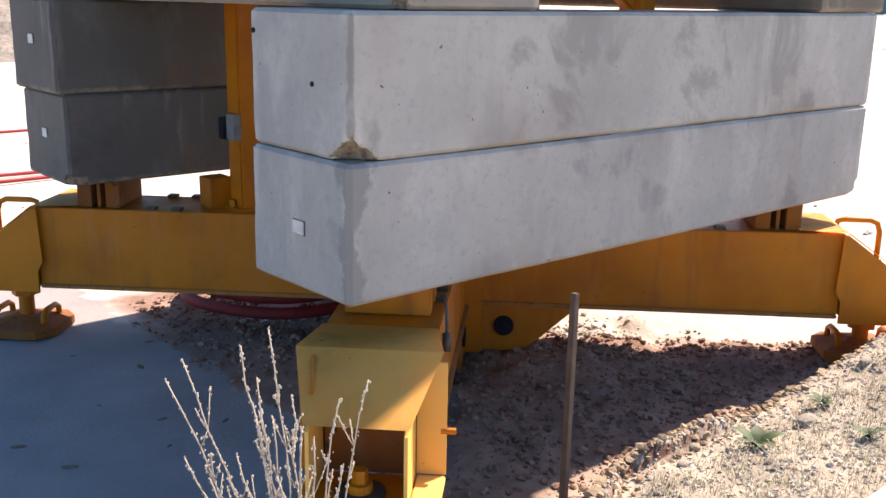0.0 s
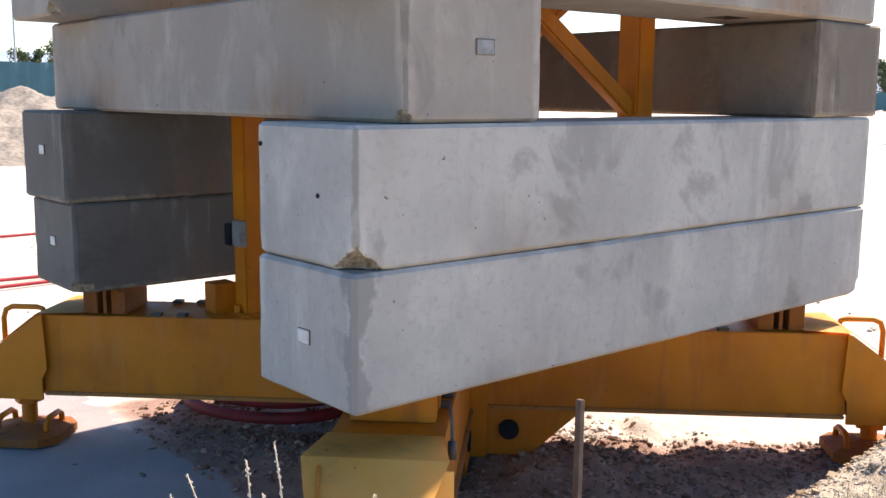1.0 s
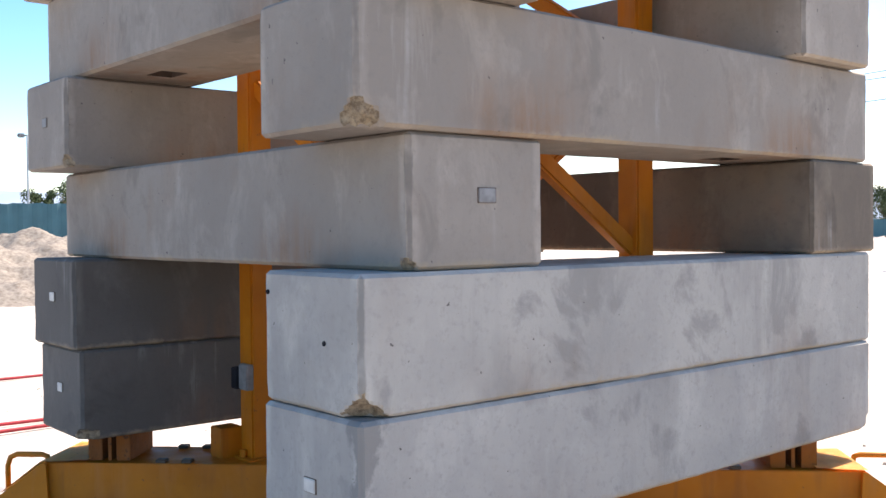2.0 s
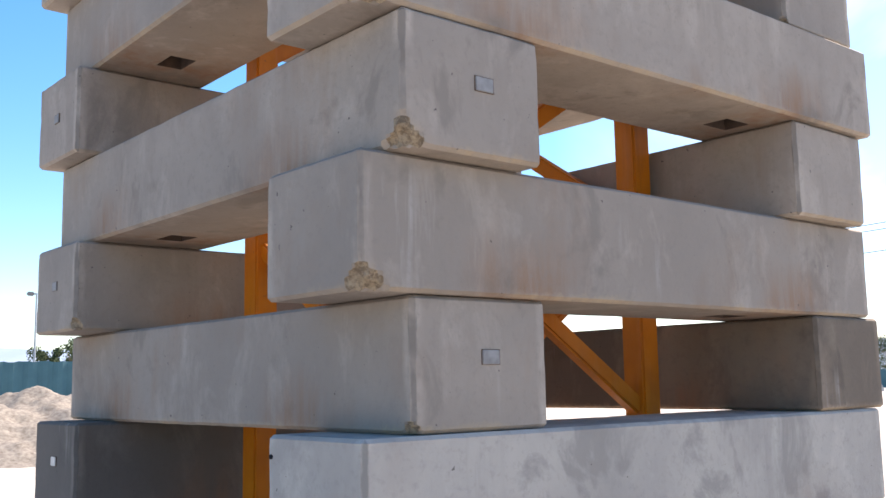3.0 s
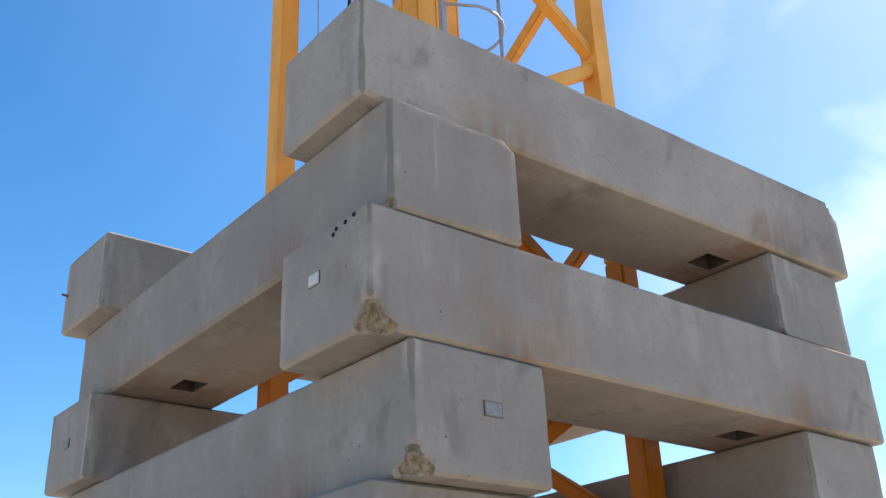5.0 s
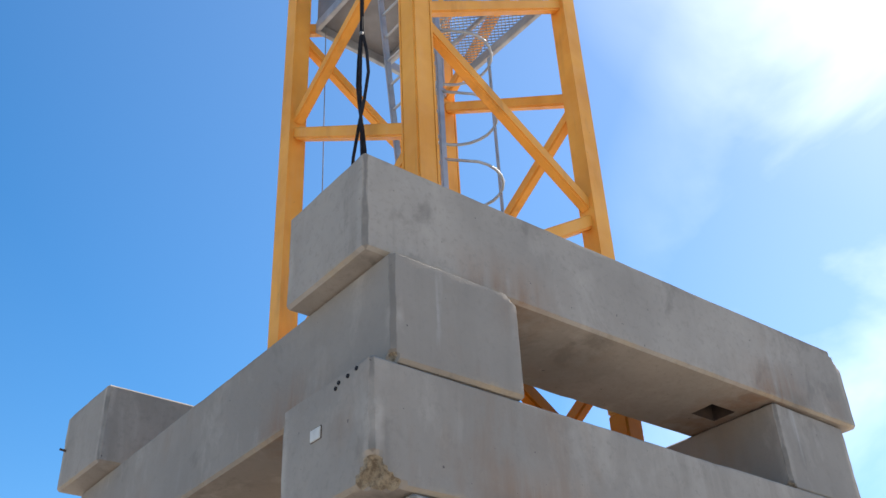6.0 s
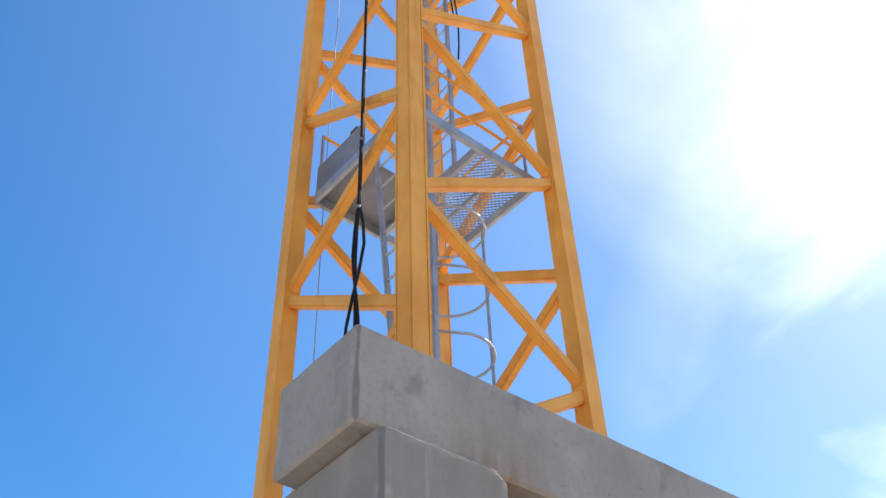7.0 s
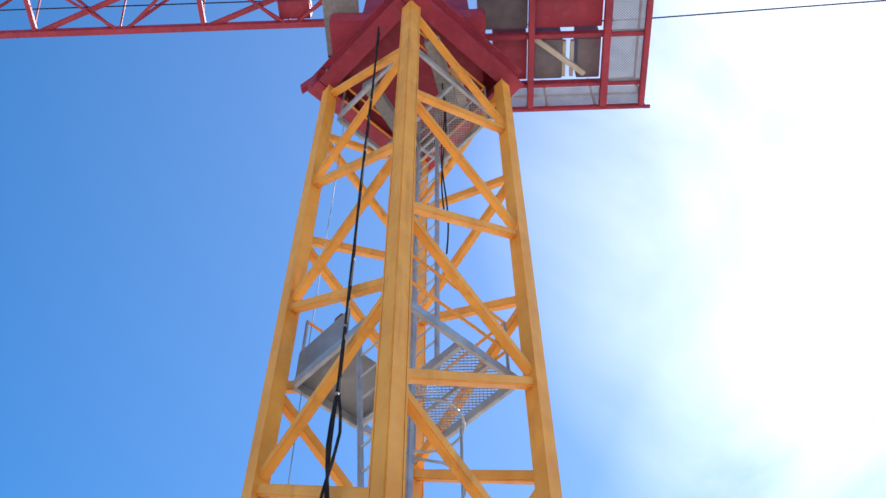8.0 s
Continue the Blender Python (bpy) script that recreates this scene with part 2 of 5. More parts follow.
# hose red darkened to stand for the shade where the coil lies
SHADE_RED = plain("shaded_red_hose", (0.22, 0.012, 0.018), (0.13, 0.012, 0.016), 7, 0.7)
DRY = plain("dry_stem", (0.50, 0.42, 0.32), (0.36, 0.28, 0.20), 40, 0.9)
BUD = plain("dry_seed_head", (0.62, 0.55, 0.46), (0.45, 0.37, 0.29), 60, 0.95)
LEAF = plain("green_leaf", (0.028, 0.058, 0.018), (0.055, 0.085, 0.03), 20, 0.7)
TREE = plain("tree_leaf", (0.035, 0.06, 0.02), (0.07, 0.10, 0.035), 1.5, 0.8)
BARK = plain("bark", (0.12, 0.09, 0.06), (0.2, 0.15, 0.1), 12, 0.9)
# green-blue netting, lightened so that its colour includes distance haze
NET = plain("green_net", (0.045, 0.125, 0.15), (0.065, 0.17, 0.195), 0.7, 0.8)
KERB = plain("pale_kerb", (0.52, 0.52, 0.505), (0.38, 0.38, 0.365), 6, 0.8)
STRAW = plain("dry_grass", (0.50, 0.455, 0.36), (0.34, 0.30, 0.22), 3, 0.9)
# blue-grey base colour carries the distance haze of the hills
HILL = plain("hazy_far_hill", (0.20, 0.27, 0.36), (0.26, 0.33, 0.40), 0.01, 0.95)
# dark housing, raised to a purplish grey that imitates haze over it
HOUSING = plain("dark_grey_housing", (0.15, 0.125, 0.14), (0.10, 0.085, 0.10), 5, 0.6)
BEIGE = plain("beige_panel", (0.50, 0.44, 0.36), (0.42, 0.37, 0.31), 5, 0.6)


def stones_material():
    k = Mat("soil_clods", 0.95)
    geo = k.t.nodes.new("ShaderNodeNewGeometry")
    c = k.mix((0.15, 0.082, 0.055), (0.33, 0.215, 0.16), geo.outputs["Random Per Island"])
    return k.colour(k.mix(c, (0.11, 0.062, 0.042), k.span(k.noise(25, 4), 0.5, 0.7, 0.7))).bump(k.noise(80), 0.5, 0.006).m


def gravel_material():
    k = Mat("pale_gravel", 0.95)
    geo = k.t.nodes.new("ShaderNodeNewGeometry")
    c = k.mix((0.52, 0.485, 0.435), (0.24, 0.21, 0.175), geo.outputs["Random Per Island"])
    return k.colour(c).bump(k.noise(80), 0.5, 0.006).m


def tan_material():
    k = Mat("dry_tan_clods", 0.95)
    geo = k.t.nodes.new("ShaderNodeNewGeometry")
    c = k.mix((0.38, 0.29, 0.19), (0.20, 0.13, 0.085), geo.outputs["Random Per Island"])
    return k.colour(c).bump(k.noise(80), 0.5, 0.006).m


SOIL, GRAVEL, TAN = stones_material(), gravel_material(), tan_material()


def ground_material():
    """Pale sand far off, a smooth concrete pad beside the base and dark dug soil under it."""
    k = Mat("site_ground", 0.95, space="Generated")
    co = k.t.nodes.new("ShaderNodeNewGeometry")
    k.co = co.outputs["Position"]
    split = k.t.nodes.new("ShaderNodeSeparateXYZ")
    k.t.links.new(k.co, split.inputs[0])

    def lin(a, b, c, n):
        """a x + b y + c + n (noise - 0.5)"""
        s = k.t.nodes.new("ShaderNodeVectorMath")
        s.operation = "DOT_PRODUCT"
        s.inputs[1].default_value = (a, b, 0)
        k.t.links.new(k.co, s.inputs[0])
        w = k.span(k.noise(2.2, 5), 0.0, 1.0, c + n / 2, c - n / 2)
        add = k.t.nodes.new("ShaderNodeMath")
        k.t.links.new(s.outputs["Value"], add.inputs[0])
        k.t.links.new(w, add.inputs[1])
        return add.outputs[0]

    sand = k.mix((0.52, 0.475, 0.42), (0.38, 0.34, 0.295), k.span(k.noise(0.6, 6), 0.4, 0.62))
    sand = k.mix(sand, (0.26, 0.215, 0.17), k.span(k.noise(7, 6, 0.75), 0.54, 0.66, 0.75))
    sand = k.mix(sand, (0.58, 0.54, 0.49), k.span(k.noise(3, 6, 0.7, (1, 0.4, 1)), 0.56, 0.68, 0.7))
    pad = k.mix((0.30, 0.283, 0.280), (0.23, 0.217, 0.215), k.span(k.noise(1.3, 5), 0.35, 0.65))
    pad = k.mix(pad, (0.27, 0.23, 0.20), k.span(k.noise(4, 6, 0.6), 0.64, 0.70, 0.7))
    soil = k.mix((0.205, 0.122, 0.092), (0.31, 0.205, 0.160), k.span(k.noise(4, 6, 0.65), 0.4, 0.65))
    in_pad = k.times(k.span(lin(-1, 0, -1.45, 0.8), -0.03, 0.03), k.times(k.span(lin(0, 1, 3.4, 0.5), -0.03, 0.03), k.span(lin(1, 0, 5.6, 0.8), -0.1, 0.1)))
    in_soil = k.times(k.span(lin(1, 0, 1.6, 0.8), -0.1, 0.1), k.times(k.span(lin(0, -1, 1.9, 1.0), -0.1, 0.1), k.times(k.span(lin(-1, -1.02, 0.35, 0.5), -0.1, 0.1), k.span(lin(0, 1, 2.08, 0.3), -0.1, 0.1))))
    under_arm = k.times(k.span(lin(1, 0, 1.42, 0.5), -0.1, 0.1), k.times(k.span(lin(0, -1, 2.5, 0.4), -0.1, 0.1), k.times(k.span(lin(-1, 0, 0.9, 0.7), -0.1, 0.1), k.span(lin(0, 1, 0.0, 0.5), -0.1, 0.1))))
    bank = k.mix((0.40, 0.345, 0.275), (0.27, 0.22, 0.17), k.span(k.noise(5, 6, 0.7), 0.4, 0.62))
    on_bank = k.times(k.span(lin(1, 0, 2.0, 0.8), -0.1, 0.1), k.times(k.span(lin(0, -1, -2.0, 0.2), -0.08, 0.08), k.span(lin(0, 1, 4.2, 0.8), -0.2, 0.2)))
    c = k.mix(k.mix(k.mix(k.mix(sand, bank, on_bank), soil, in_soil), soil, under_arm), pad, in_pad)
    # steep cuts lay the red soil bare
    slope = k.t.nodes.new("ShaderNodeSeparateXYZ")
    k.t.links.new(co.outputs["True Normal"], slope.inputs[0])
    c = k.mix(c, (0.115, 0.056, 0.036), k.times(k.times(on_bank, k.span(k.noise(9, 5, 0.7), 0.40, 0.56)), k.span(slope.outputs[2], 0.86, 0.60)))
    return k.colour(c).bump(k.noise(30, 6, 0.7), 0.5, 0.02).m


GROUND = ground_material()


# ---- mesh helpers ----
def mesh_object(name, verts, faces, material, parent=None, label="", smooth=False):
    me = bpy.data.meshes.new(name)
    me.from_pydata([tuple(v) for v in verts], [], faces)
    for m in material if isinstance(material, (list, tuple)) else (material,):
        me.materials.append(m)
    if smooth:
        me.polygons.foreach_set("use_smooth", [True] * len(me.polygons))
    ob = new(name, me)
    if parent:
        ob.parent = parent
    return tagged(ob, label)


def part(name, bm, material, parent=None, label="", smooth=False):
    me = bpy.data.meshes.new(name)
    bmesh.ops.recalc_face_normals(bm, faces=bm.faces)
    if smooth:
        for f in bm.faces:
            f.smooth = True
    bm.to_mesh(me)
    bm.free()
    me.materials.append(material)
    ob = new(name, me)
    if parent:
        ob.parent = parent
    return tagged(ob, label)


def thing(name, label, category, group="", kind="", at=(0, 0, 0)):
    e = new(name)
    e.location = at
    e.empty_display_size = 0.2
    return tagged(e, label, category, group, kind)


def add_box(bm, lo, hi, m=None, bevel=0.0):
    made = bmesh.ops.create_cube(bm, size=1)["verts"]
    lo, hi = Vector(lo), Vector(hi)
    for v in made:
        v.co = Vector([lo[i] + (v.co[i] + 0.5) * (hi[i] - lo[i]) for i in range(3)])
    if bevel:
        edges = list({e for v in made for e in v.link_edges})
        made = list({v for f in bmesh.ops.bevel(bm, geom=edges, offset=bevel, segments=2, affect="EDGES")["faces"] for v in f.verts} | {v for v in made if v.is_valid})
    if m is not None:
        bmesh.ops.transform(bm, matrix=m, verts=made)
    return made


def along(a, b, up=(0, 0, 1)):
    """A frame at a whose x axis runs to b."""
    a, b = Vector(a), Vector(b)
    x = (b - a).normalized()
    u = Vector(up)
    if abs(x.dot(u)) > 0.98:
        u = Vector((1, 0, 0))
    y = u.cross(x).normalized()
    z = x.cross(y)
    m = Matrix((x, y, z)).transposed().to_4x4()
    m.translation = a
    return m, (b - a).length


def add_bar(bm, a, b, w, h, bevel=0.008, up=(0, 0, 1)):
    m, n = along(a, b, up)
    return add_box(bm, (0, -w / 2, -h / 2), (n, w / 2, h / 2), m, bevel)


def add_rod(bm, a, b, r, n=8, r2=None):
    m, d = along(a, b)
    made = bmesh.ops.create_cone(bm, cap_ends=True, segments=n, radius1=r, radius2=r if r2 is None else r2, depth=d)["verts"]
    bmesh.ops.transform(bm, matrix=m @ Matrix.Translation((d / 2, 0, 0)) @ pose(0, 0, 0, 0, 90, 0), verts=made)
    return made


def add_prism(bm, outline, w0, w1, m=None):
    """A closed outline in (x, z), spread from y = w0 to y = w1."""
    front = [bm.verts.new((x, w0, z)) for x, z in outline]
    back = [bm.verts.new((x, w1, z)) for x, z in outline]
    bm.faces.new(front)
    bm.faces.new(back[::-1])
    for i in range(len(outline)):
        j = (i + 1) % len(outline)
        bm.faces.new((front[j], front[i], back[i], back[j]))
    if m is not None:
        bmesh.ops.transform(bm, matrix=m, verts=front + back)


def add_tube(bm, pts, r, n=8):
    """A round tube along a line of points."""
    pts = [Vector(p) for p in pts]
    rings = []
    side = None
    for i, p in enumerate(pts):
        d = (pts[min(i + 1, len(pts) - 1)] - pts[max(i - 1, 0)]).normalized()
        if side is None:
            side = d.orthogonal().normalized()
        side = (side - d * side.dot(d)).normalized()
        other = d.cross(side)
        rings.append([bm.verts.new(p + r * (math.cos(2 * math.pi * k / n) * side + math.sin(2 * math.pi * k / n) * other)) for k in range(n)])
    for a, b in zip(rings, rings[1:]):
        for k in range(n):
            bm.faces.new((a[k], a[(k + 1) % n], b[(k + 1) % n], b[k]))
    bm.faces.new(rings[0][::-1])
    bm.faces.new(rings[-1])


def bars(name, rows, material, parent, label="", bevel=0.006):
    """One mesh of several bars: rows of (a, b, width, height)."""
    bm = bmesh.new()
    for a, b, w, h in rows:
        add_bar(bm, a, b, w, h, bevel)
    return part(name, bm, material, parent, label)


# ---- ground ----
def smoothstep(a, b, x):
    t = min(1.0, max(0.0, (x - a) / (b - a)))
    return t * t * (3 - 2 * t)


def bank_foot(x):
    return -2.33 - 0.05 * max(0.0, 0.5 - x) - 0.30 * max(0.0, -1.0 - x)


def slip_edge(x, d):
    """Distance past the crumbling crest of the bank."""
    return d - 0.20 + 0.10 * noise.noise((x * 2.5, 0.0, 4.0))


def ground_z(x, y):
    z = 0.0
    d = bank_foot(x) - y
    rise = max(0.0, d)
    z += min(0.85, min(1.9 * rise, 0.27 + 0.20 * rise)) * (1 - smoothstep(6, 20, d))
    near = math.hypot(x, y)
    z += 0.02 * noise.noise((x * 0.7, y * 0.7, 0)) * smoothstep(2, 5, near)
    soil = smoothstep(-1.5, -0.6, x) * smoothstep(2.6, 1.4, x) * smoothstep(-2.2, -1.2, y) * smoothstep(1.6, 0.2, y)
    z += soil * (0.055 + 0.10 * noise.noise((x * 1.5, y * 1.5, 3)) + 0.06 * noise.noise((x * 5, y * 5, 7)))
    if d > -0.2:
        # crumbling crest whose edge has slipped towards the grass
        z += 0.10 * smoothstep(0.025, -0.025, slip_edge(x, d)) * smoothstep(0.0, 0.12, d) * smoothstep(-2.4, -1.4, x) * smoothstep(0.15, -0.35, x)
    z += 0.08 * math.exp(-((x - 2.12) ** 2 + (y + 2.12) ** 2) / 0.18)
    z += 0.17 * smoothstep(0.2, 1.6, x) * smoothstep(-0.05, 0.35, d) * (1 - smoothstep(6, 20, d))
    if d > 0:
        z += 0.05 * noise.noise((x * 3, y * 3, 1)) * smoothstep(0, 0.4, d)
    z += 1.4 * smoothstep(12, 70, near) + 0.1 * noise.noise((x * 0.12, y * 0.12, 5)) * smoothstep(8, 20, near)
    return z


def axis_steps(near, step, far):
    out, v, s = [], 0.0, step
    while v < near:
        out.append(v)
        v += step
    while v < far:
        out.append(v)
        s *= 1.25
        v += s
    out.append(far)
    return [-v for v in out[:0:-1]] + out


gx = axis_steps(4.6, 0.05, 3500)
gy = sorted(set(gx) | {-2.21 - 0.02 * k for k in range(36)})
verts = [(x, y, ground_z(x, y)) for y in gy for x in gx]
n = len(gx)
faces = [(j * n + i, j * n + i + 1, j * n + n + i + 1, j * n + n + i) for j in range(len(gy) - 1) for i in range(n - 1)]
tagged(mesh_object("ground", verts, faces, GROUND, smooth=True), "pale sandy building site ground with dug soil and concrete pad", "ground", kind="structure")

# ---- concrete ballast blocks ----
BLOCK_H = 0.6
BASE_Z = 1.2


def steps(a, r, inner):
    """Grid lines from -a to a, close together near the rounded ends."""
    edge = [0, r, r + 0.02, r + 0.04, r + 0.065, r + 0.095, r + 0.13, r + 0.17, r + 0.22]
    left = [-a + e for e in edge if e < a * 0.9]
    k = max(2, int(2 * (a - edge[-1]) / inner))
    mid = [left[-1] + (i + 1) * (-2 * left[-1]) / (k + 1) for i in range(k)]
    return left + mid + [-v for v in left[::-1]]


def ballast_block(length, width, chips, seed, pockets, surface):
    """A cast block, long side along x, standing on z = 0, with chamfered edges, worn corners and lifting pockets underneath.
    chips: (sign x, sign y, sign z, size) of broken corners."""
    a = np.array([length / 2, width / 2, BLOCK_H / 2 - 0.002])
    r = np.array([0.020, 0.020, 0.017])
    lines = [steps(a[i], r[i], 0.09) for i in range(3)]
    for sx in (-1, 1):
        for e in (0.86, 1.10):
            lines[0].append(sx * e)
    lines[0] = sorted(lines[0])
    lines[1] = sorted(lines[1] + [-0.09, 0.09])
    index, verts, faces = {}, [], []

    def vid(p):
        key = tuple(round(v, 5) for v in p)
        if key not in index:
            index[key] = len(verts)
            verts.append(p)
        return index[key]

    def in_pocket(q):
        return pockets and q[2] < 0 and 0.86 < abs(q[0]) < 1.10 and abs(q[1]) < 0.09

    for ax in range(3):
        u, v = [i for i in range(3) if i != ax]
        for s in (-1, 1):
            for i in range(len(lines[u]) - 1):
                for j in range(len(lines[v]) - 1):
                    quad = []
                    for di, dj in ((0, 0), (1, 0), (1, 1), (0, 1)):
                        p = [0, 0, 0]
                        p[ax], p[u], p[v] = s * a[ax], lines[u][i + di], lines[v][j + dj]
                        quad.append(tuple(p))
                    if ax == 2 and in_pocket(np.mean(quad, axis=0)):
                        continue
                    if (s > 0) == (ax == 1):
                        quad.reverse()
                    faces.append([vid(p) for p in quad])
    pts = np.array(verts)
    q = np.clip(pts, -(a - r), a - r)
    d = (pts - q) / r
    # flat chamfers, as the mould leaves them
    length_d = np.maximum(np.abs(d).sum(axis=1, keepdims=True), 1e-6)
    pts = q + r * d / length_d
    marks = np.zeros(len(pts), bool)
    for i, p in enumerate(pts):
        w = noise.noise(Vector(p) * 1.1 + Vector((seed * 9.1, 0, 0))) * 0.004 + noise.noise(Vector(p) * 7 + Vector((seed * 3.7, 0, 0))) * 0.0022
        edge = ((a - np.abs(verts[i])) < r * 1.01).sum()
        if edge >= 2:
            w -= 0.006 * max(0.0, noise.noise(Vector(p) * 9 + Vector((0, seed * 5.3, 0))))
        pts[i] = p * (1 + w / np.maximum(np.abs(p).max(), 0.2))
    for sx, sy, sz, size in chips:
        c = np.array([sx, sy, sz]) * a
        size *= 0.84
        nrm = np.array([0.56 * sx, 0.60 * sy, 0.57 * sz])
        nrm /= np.linalg.norm(nrm)
        for i in range(len(pts)):
            over = (pts[i] - c) @ nrm + size + 0.035 * noise.noise(Vector(pts[i]) * 12 + Vector((seed, 0, 0)))
            if over > 0:
                pts[i] -= nrm * (over + 0.004 + 0.010 * noise.noise(Vector(pts[i]) * 25 + Vector((0, seed, 0))))
                marks[i] = True
    pts[:, 2] += BLOCK_H / 2
    verts = [tuple(p) for p in pts]
    if pockets:
        for sx in (-1, 1):
            x0, x1 = sorted((0.86 * sx, 1.10 * sx))
            b = len(verts)
            for z in (0.002, 0.2):
                verts += [(x0, -0.09, z), (x1, -0.09, z), (x1, 0.09, z), (x0, 0.09, z)]
            faces += [[b + 4, b + 5, b + 6, b + 7]] + [[b + i, b + (i + 1) % 4, b + 4 + (i + 1) % 4, b + 4 + i] for i in range(4)]
            marks = np.append(marks, [False] * 8)
    ob = mesh_object("ballast_block", verts, faces, (surface, CHIP, POCKET), smooth=True)
    for f in ob.data.polygons:
        if marks[list(f.vertices)].sum() >= 3:
            f.material_index = 1
    if pockets:
        for f in ob.data.polygons[-10:]:
            f.material_index, f.use_smooth = 2, False
    ob.data.set_sharp_from_angle(angle=radians(24))
    return ob


def end_plate(block, x, y, z, material, w=0.10, h=0.075):
    bm = bmesh.new()
    add_box(bm, (x - 0.009, y - w / 2, z - h / 2), (x + 0.006, y + w / 2, z + h / 2), bevel=0.003)
    plate = part("end_plate", bm, material, block, "small pale steel plate let into the end")
    bm = bmesh.new()
    add_box(bm, (x - 0.0045, y - w / 2 - 0.004, z - h / 2 - 0.002), (x + 0.003, y + w / 2 + 0.002, z + h / 2 + 0.003))
    part("recess", bm, RUST, plate, "dark joint round the plate")


def bolt_holes(block, x, spots):
    for y, z in spots:
        bm = bmesh.new()
        add_rod(bm, (x - 0.006, y, z), (x + 0.01, y, z), 0.011, 8)
        part("bolt_hole", bm, BLACK, block, "small dark hole")


LX, WX, LY, WY = 4.2, 0.76, 4.03, 0.82
# blocks that lie slightly askew: (layer, on the near side): degrees
TURN = {(7, True): -1.2, (6, True): -1.2, (5, True): -0.3}
# layer, x of the end, y of the outer or inner face, chips, plate
ALONG_X = [
    (0, -2.13, -1.985, [(1, -1, -1, 0.07)], PLATE, -0.01, 0.28), (1, -2.12, -1.98, [(-1, -1, -1, 0.11)], None, 0, 0),
    (3, -2.135, -1.985, [(-1, -1, -1, 0.10)], None, 0, 0), (5, -2.225, -2.115, [(-1, -1, -1, 0.12)], PLATE, 0.06, 0.36),
    (7, -2.223, -2.06, [(1, -1, 1, 0.085)], None, 0, 0),
    (0, -2.06, 1.24, [(-1, -1, -1, 0.09)], PLATE, 0.0, 0.32), (1, -2.10, 1.25, [], PLATE, 0.0, 0.34), (3, -2.12, 1.28, [(-1, -1, -1, 0.06)], GREYPLATE, 0.0, 0.32),
    (5, -2.146, 1.275, [], GREYPLATE, 0.0, 0.3), (7, -2.18, 1.24, [], None, 0, 0),
]
ALONG_Y = [
    (2, -1.84, -1.945, [(-1, -1, -1, 0.05)], GREYPLATE, 0.04, 0.33), (4, -2.01, -2.117, [(-1, -1, -1, 0.10)], GREYPLATE, 0.05, 0.33), (6, -2.105, -2.12, [(-1, -1, -1, 0.05), (1, -1, 1, 0.05)], None, 0, 0),
    (2, 1.37, -1.98, [], None, 0, 0), (4, 1.08, -2.09, [], None, 0, 0), (6, 1.04, -2.10, [(-1, -1, -1, 0.05)], None, 0, 0),
]
LABELS = {0: "pale grey cast concrete ballast block on the yellow base arms", 7: "grey cast concrete ballast block on top of the stack"}
seed = 0
for layer, x0, y0, chips, plate, py, pz in ALONG_X:
    seed += 1
    long = LX + (0.04 if layer < 2 and y0 < 0 else 0)
    # the two low back blocks take the copy darkened for shade
    surface = CONCRETE if layer > 1 else SHADE_DARK if y0 > 0 else STAINED if layer == 0 else CLEAN
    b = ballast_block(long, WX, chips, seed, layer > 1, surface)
    b.matrix_world = pose(x0, y0, BASE_Z + BLOCK_H * layer, 0, 0, TURN.get((layer, y0 < 0), 0)) @ pose(long / 2, WX / 2, 0)
    label = LABELS.get(layer, "grey concrete ballast block with a broken corner" if chips else "weathered grey concrete ballast block in a crosswise stack")
    tagged(b, label, "ballast block", "stacked ballast blocks")
    if plate:
        end_plate(b, -long / 2, py, pz, plate, 0.085, 0.06)
    if layer == 5 and y0 < 0:
        bolt_holes(b, -long / 2, ((-0.27, 0.565), (-0.20, 0.555), (-0.125, 0.55), (-0.10, 0.53)))
    if layer == 1 and y0 < 0:
        bolt_holes(b, -long / 2, ((0.34, 0.50), (-0.12, 0.30)))
    if layer == 7 and y0 > 0:
        bm = bmesh.new()
        add_rod(bm, (-long / 2 + 0.02, 0.30, 0.30), (-long / 2 - 0.05, 0.31, 0.31), 0.009, 6)
        part("rebar_stub", bm, RUST, b, "short rusty bar end")
for layer, x0, y0, chips, plate, px, pz in ALONG_Y:
    seed += 1
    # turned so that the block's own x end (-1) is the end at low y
    b = ballast_block(LY, WY, [(sy, -sx, sz, s) for sx, sy, sz, s in chips], seed, True, SHADE_BROWN if (layer, x0 > 0) == (2, True) else CONCRETE)
    b.matrix_world = pose(x0, y0, BASE_Z + BLOCK_H * layer, 0, 0, TURN.get((layer, x0 < 0), 0)) @ pose(WY / 2, LY / 2, 0, 0, 0, 90)
    tagged(b, "grey concrete ballast block with a broken corner" if chips else "weathered grey concrete ballast block in a crosswise stack", "ballast block", "stacked ballast blocks")
    if plate:
        end_plate(b, -LY / 2, -px, pz, plate, 0.105, 0.065)

# ---- crane base: four girders on screw jacks ----
base = thing("crane_base", "yellow painted steel cross base of a tower crane on screw jacks", "crane base")
TOP, BOT = 0.94, 0.42


FRONT = -135.9


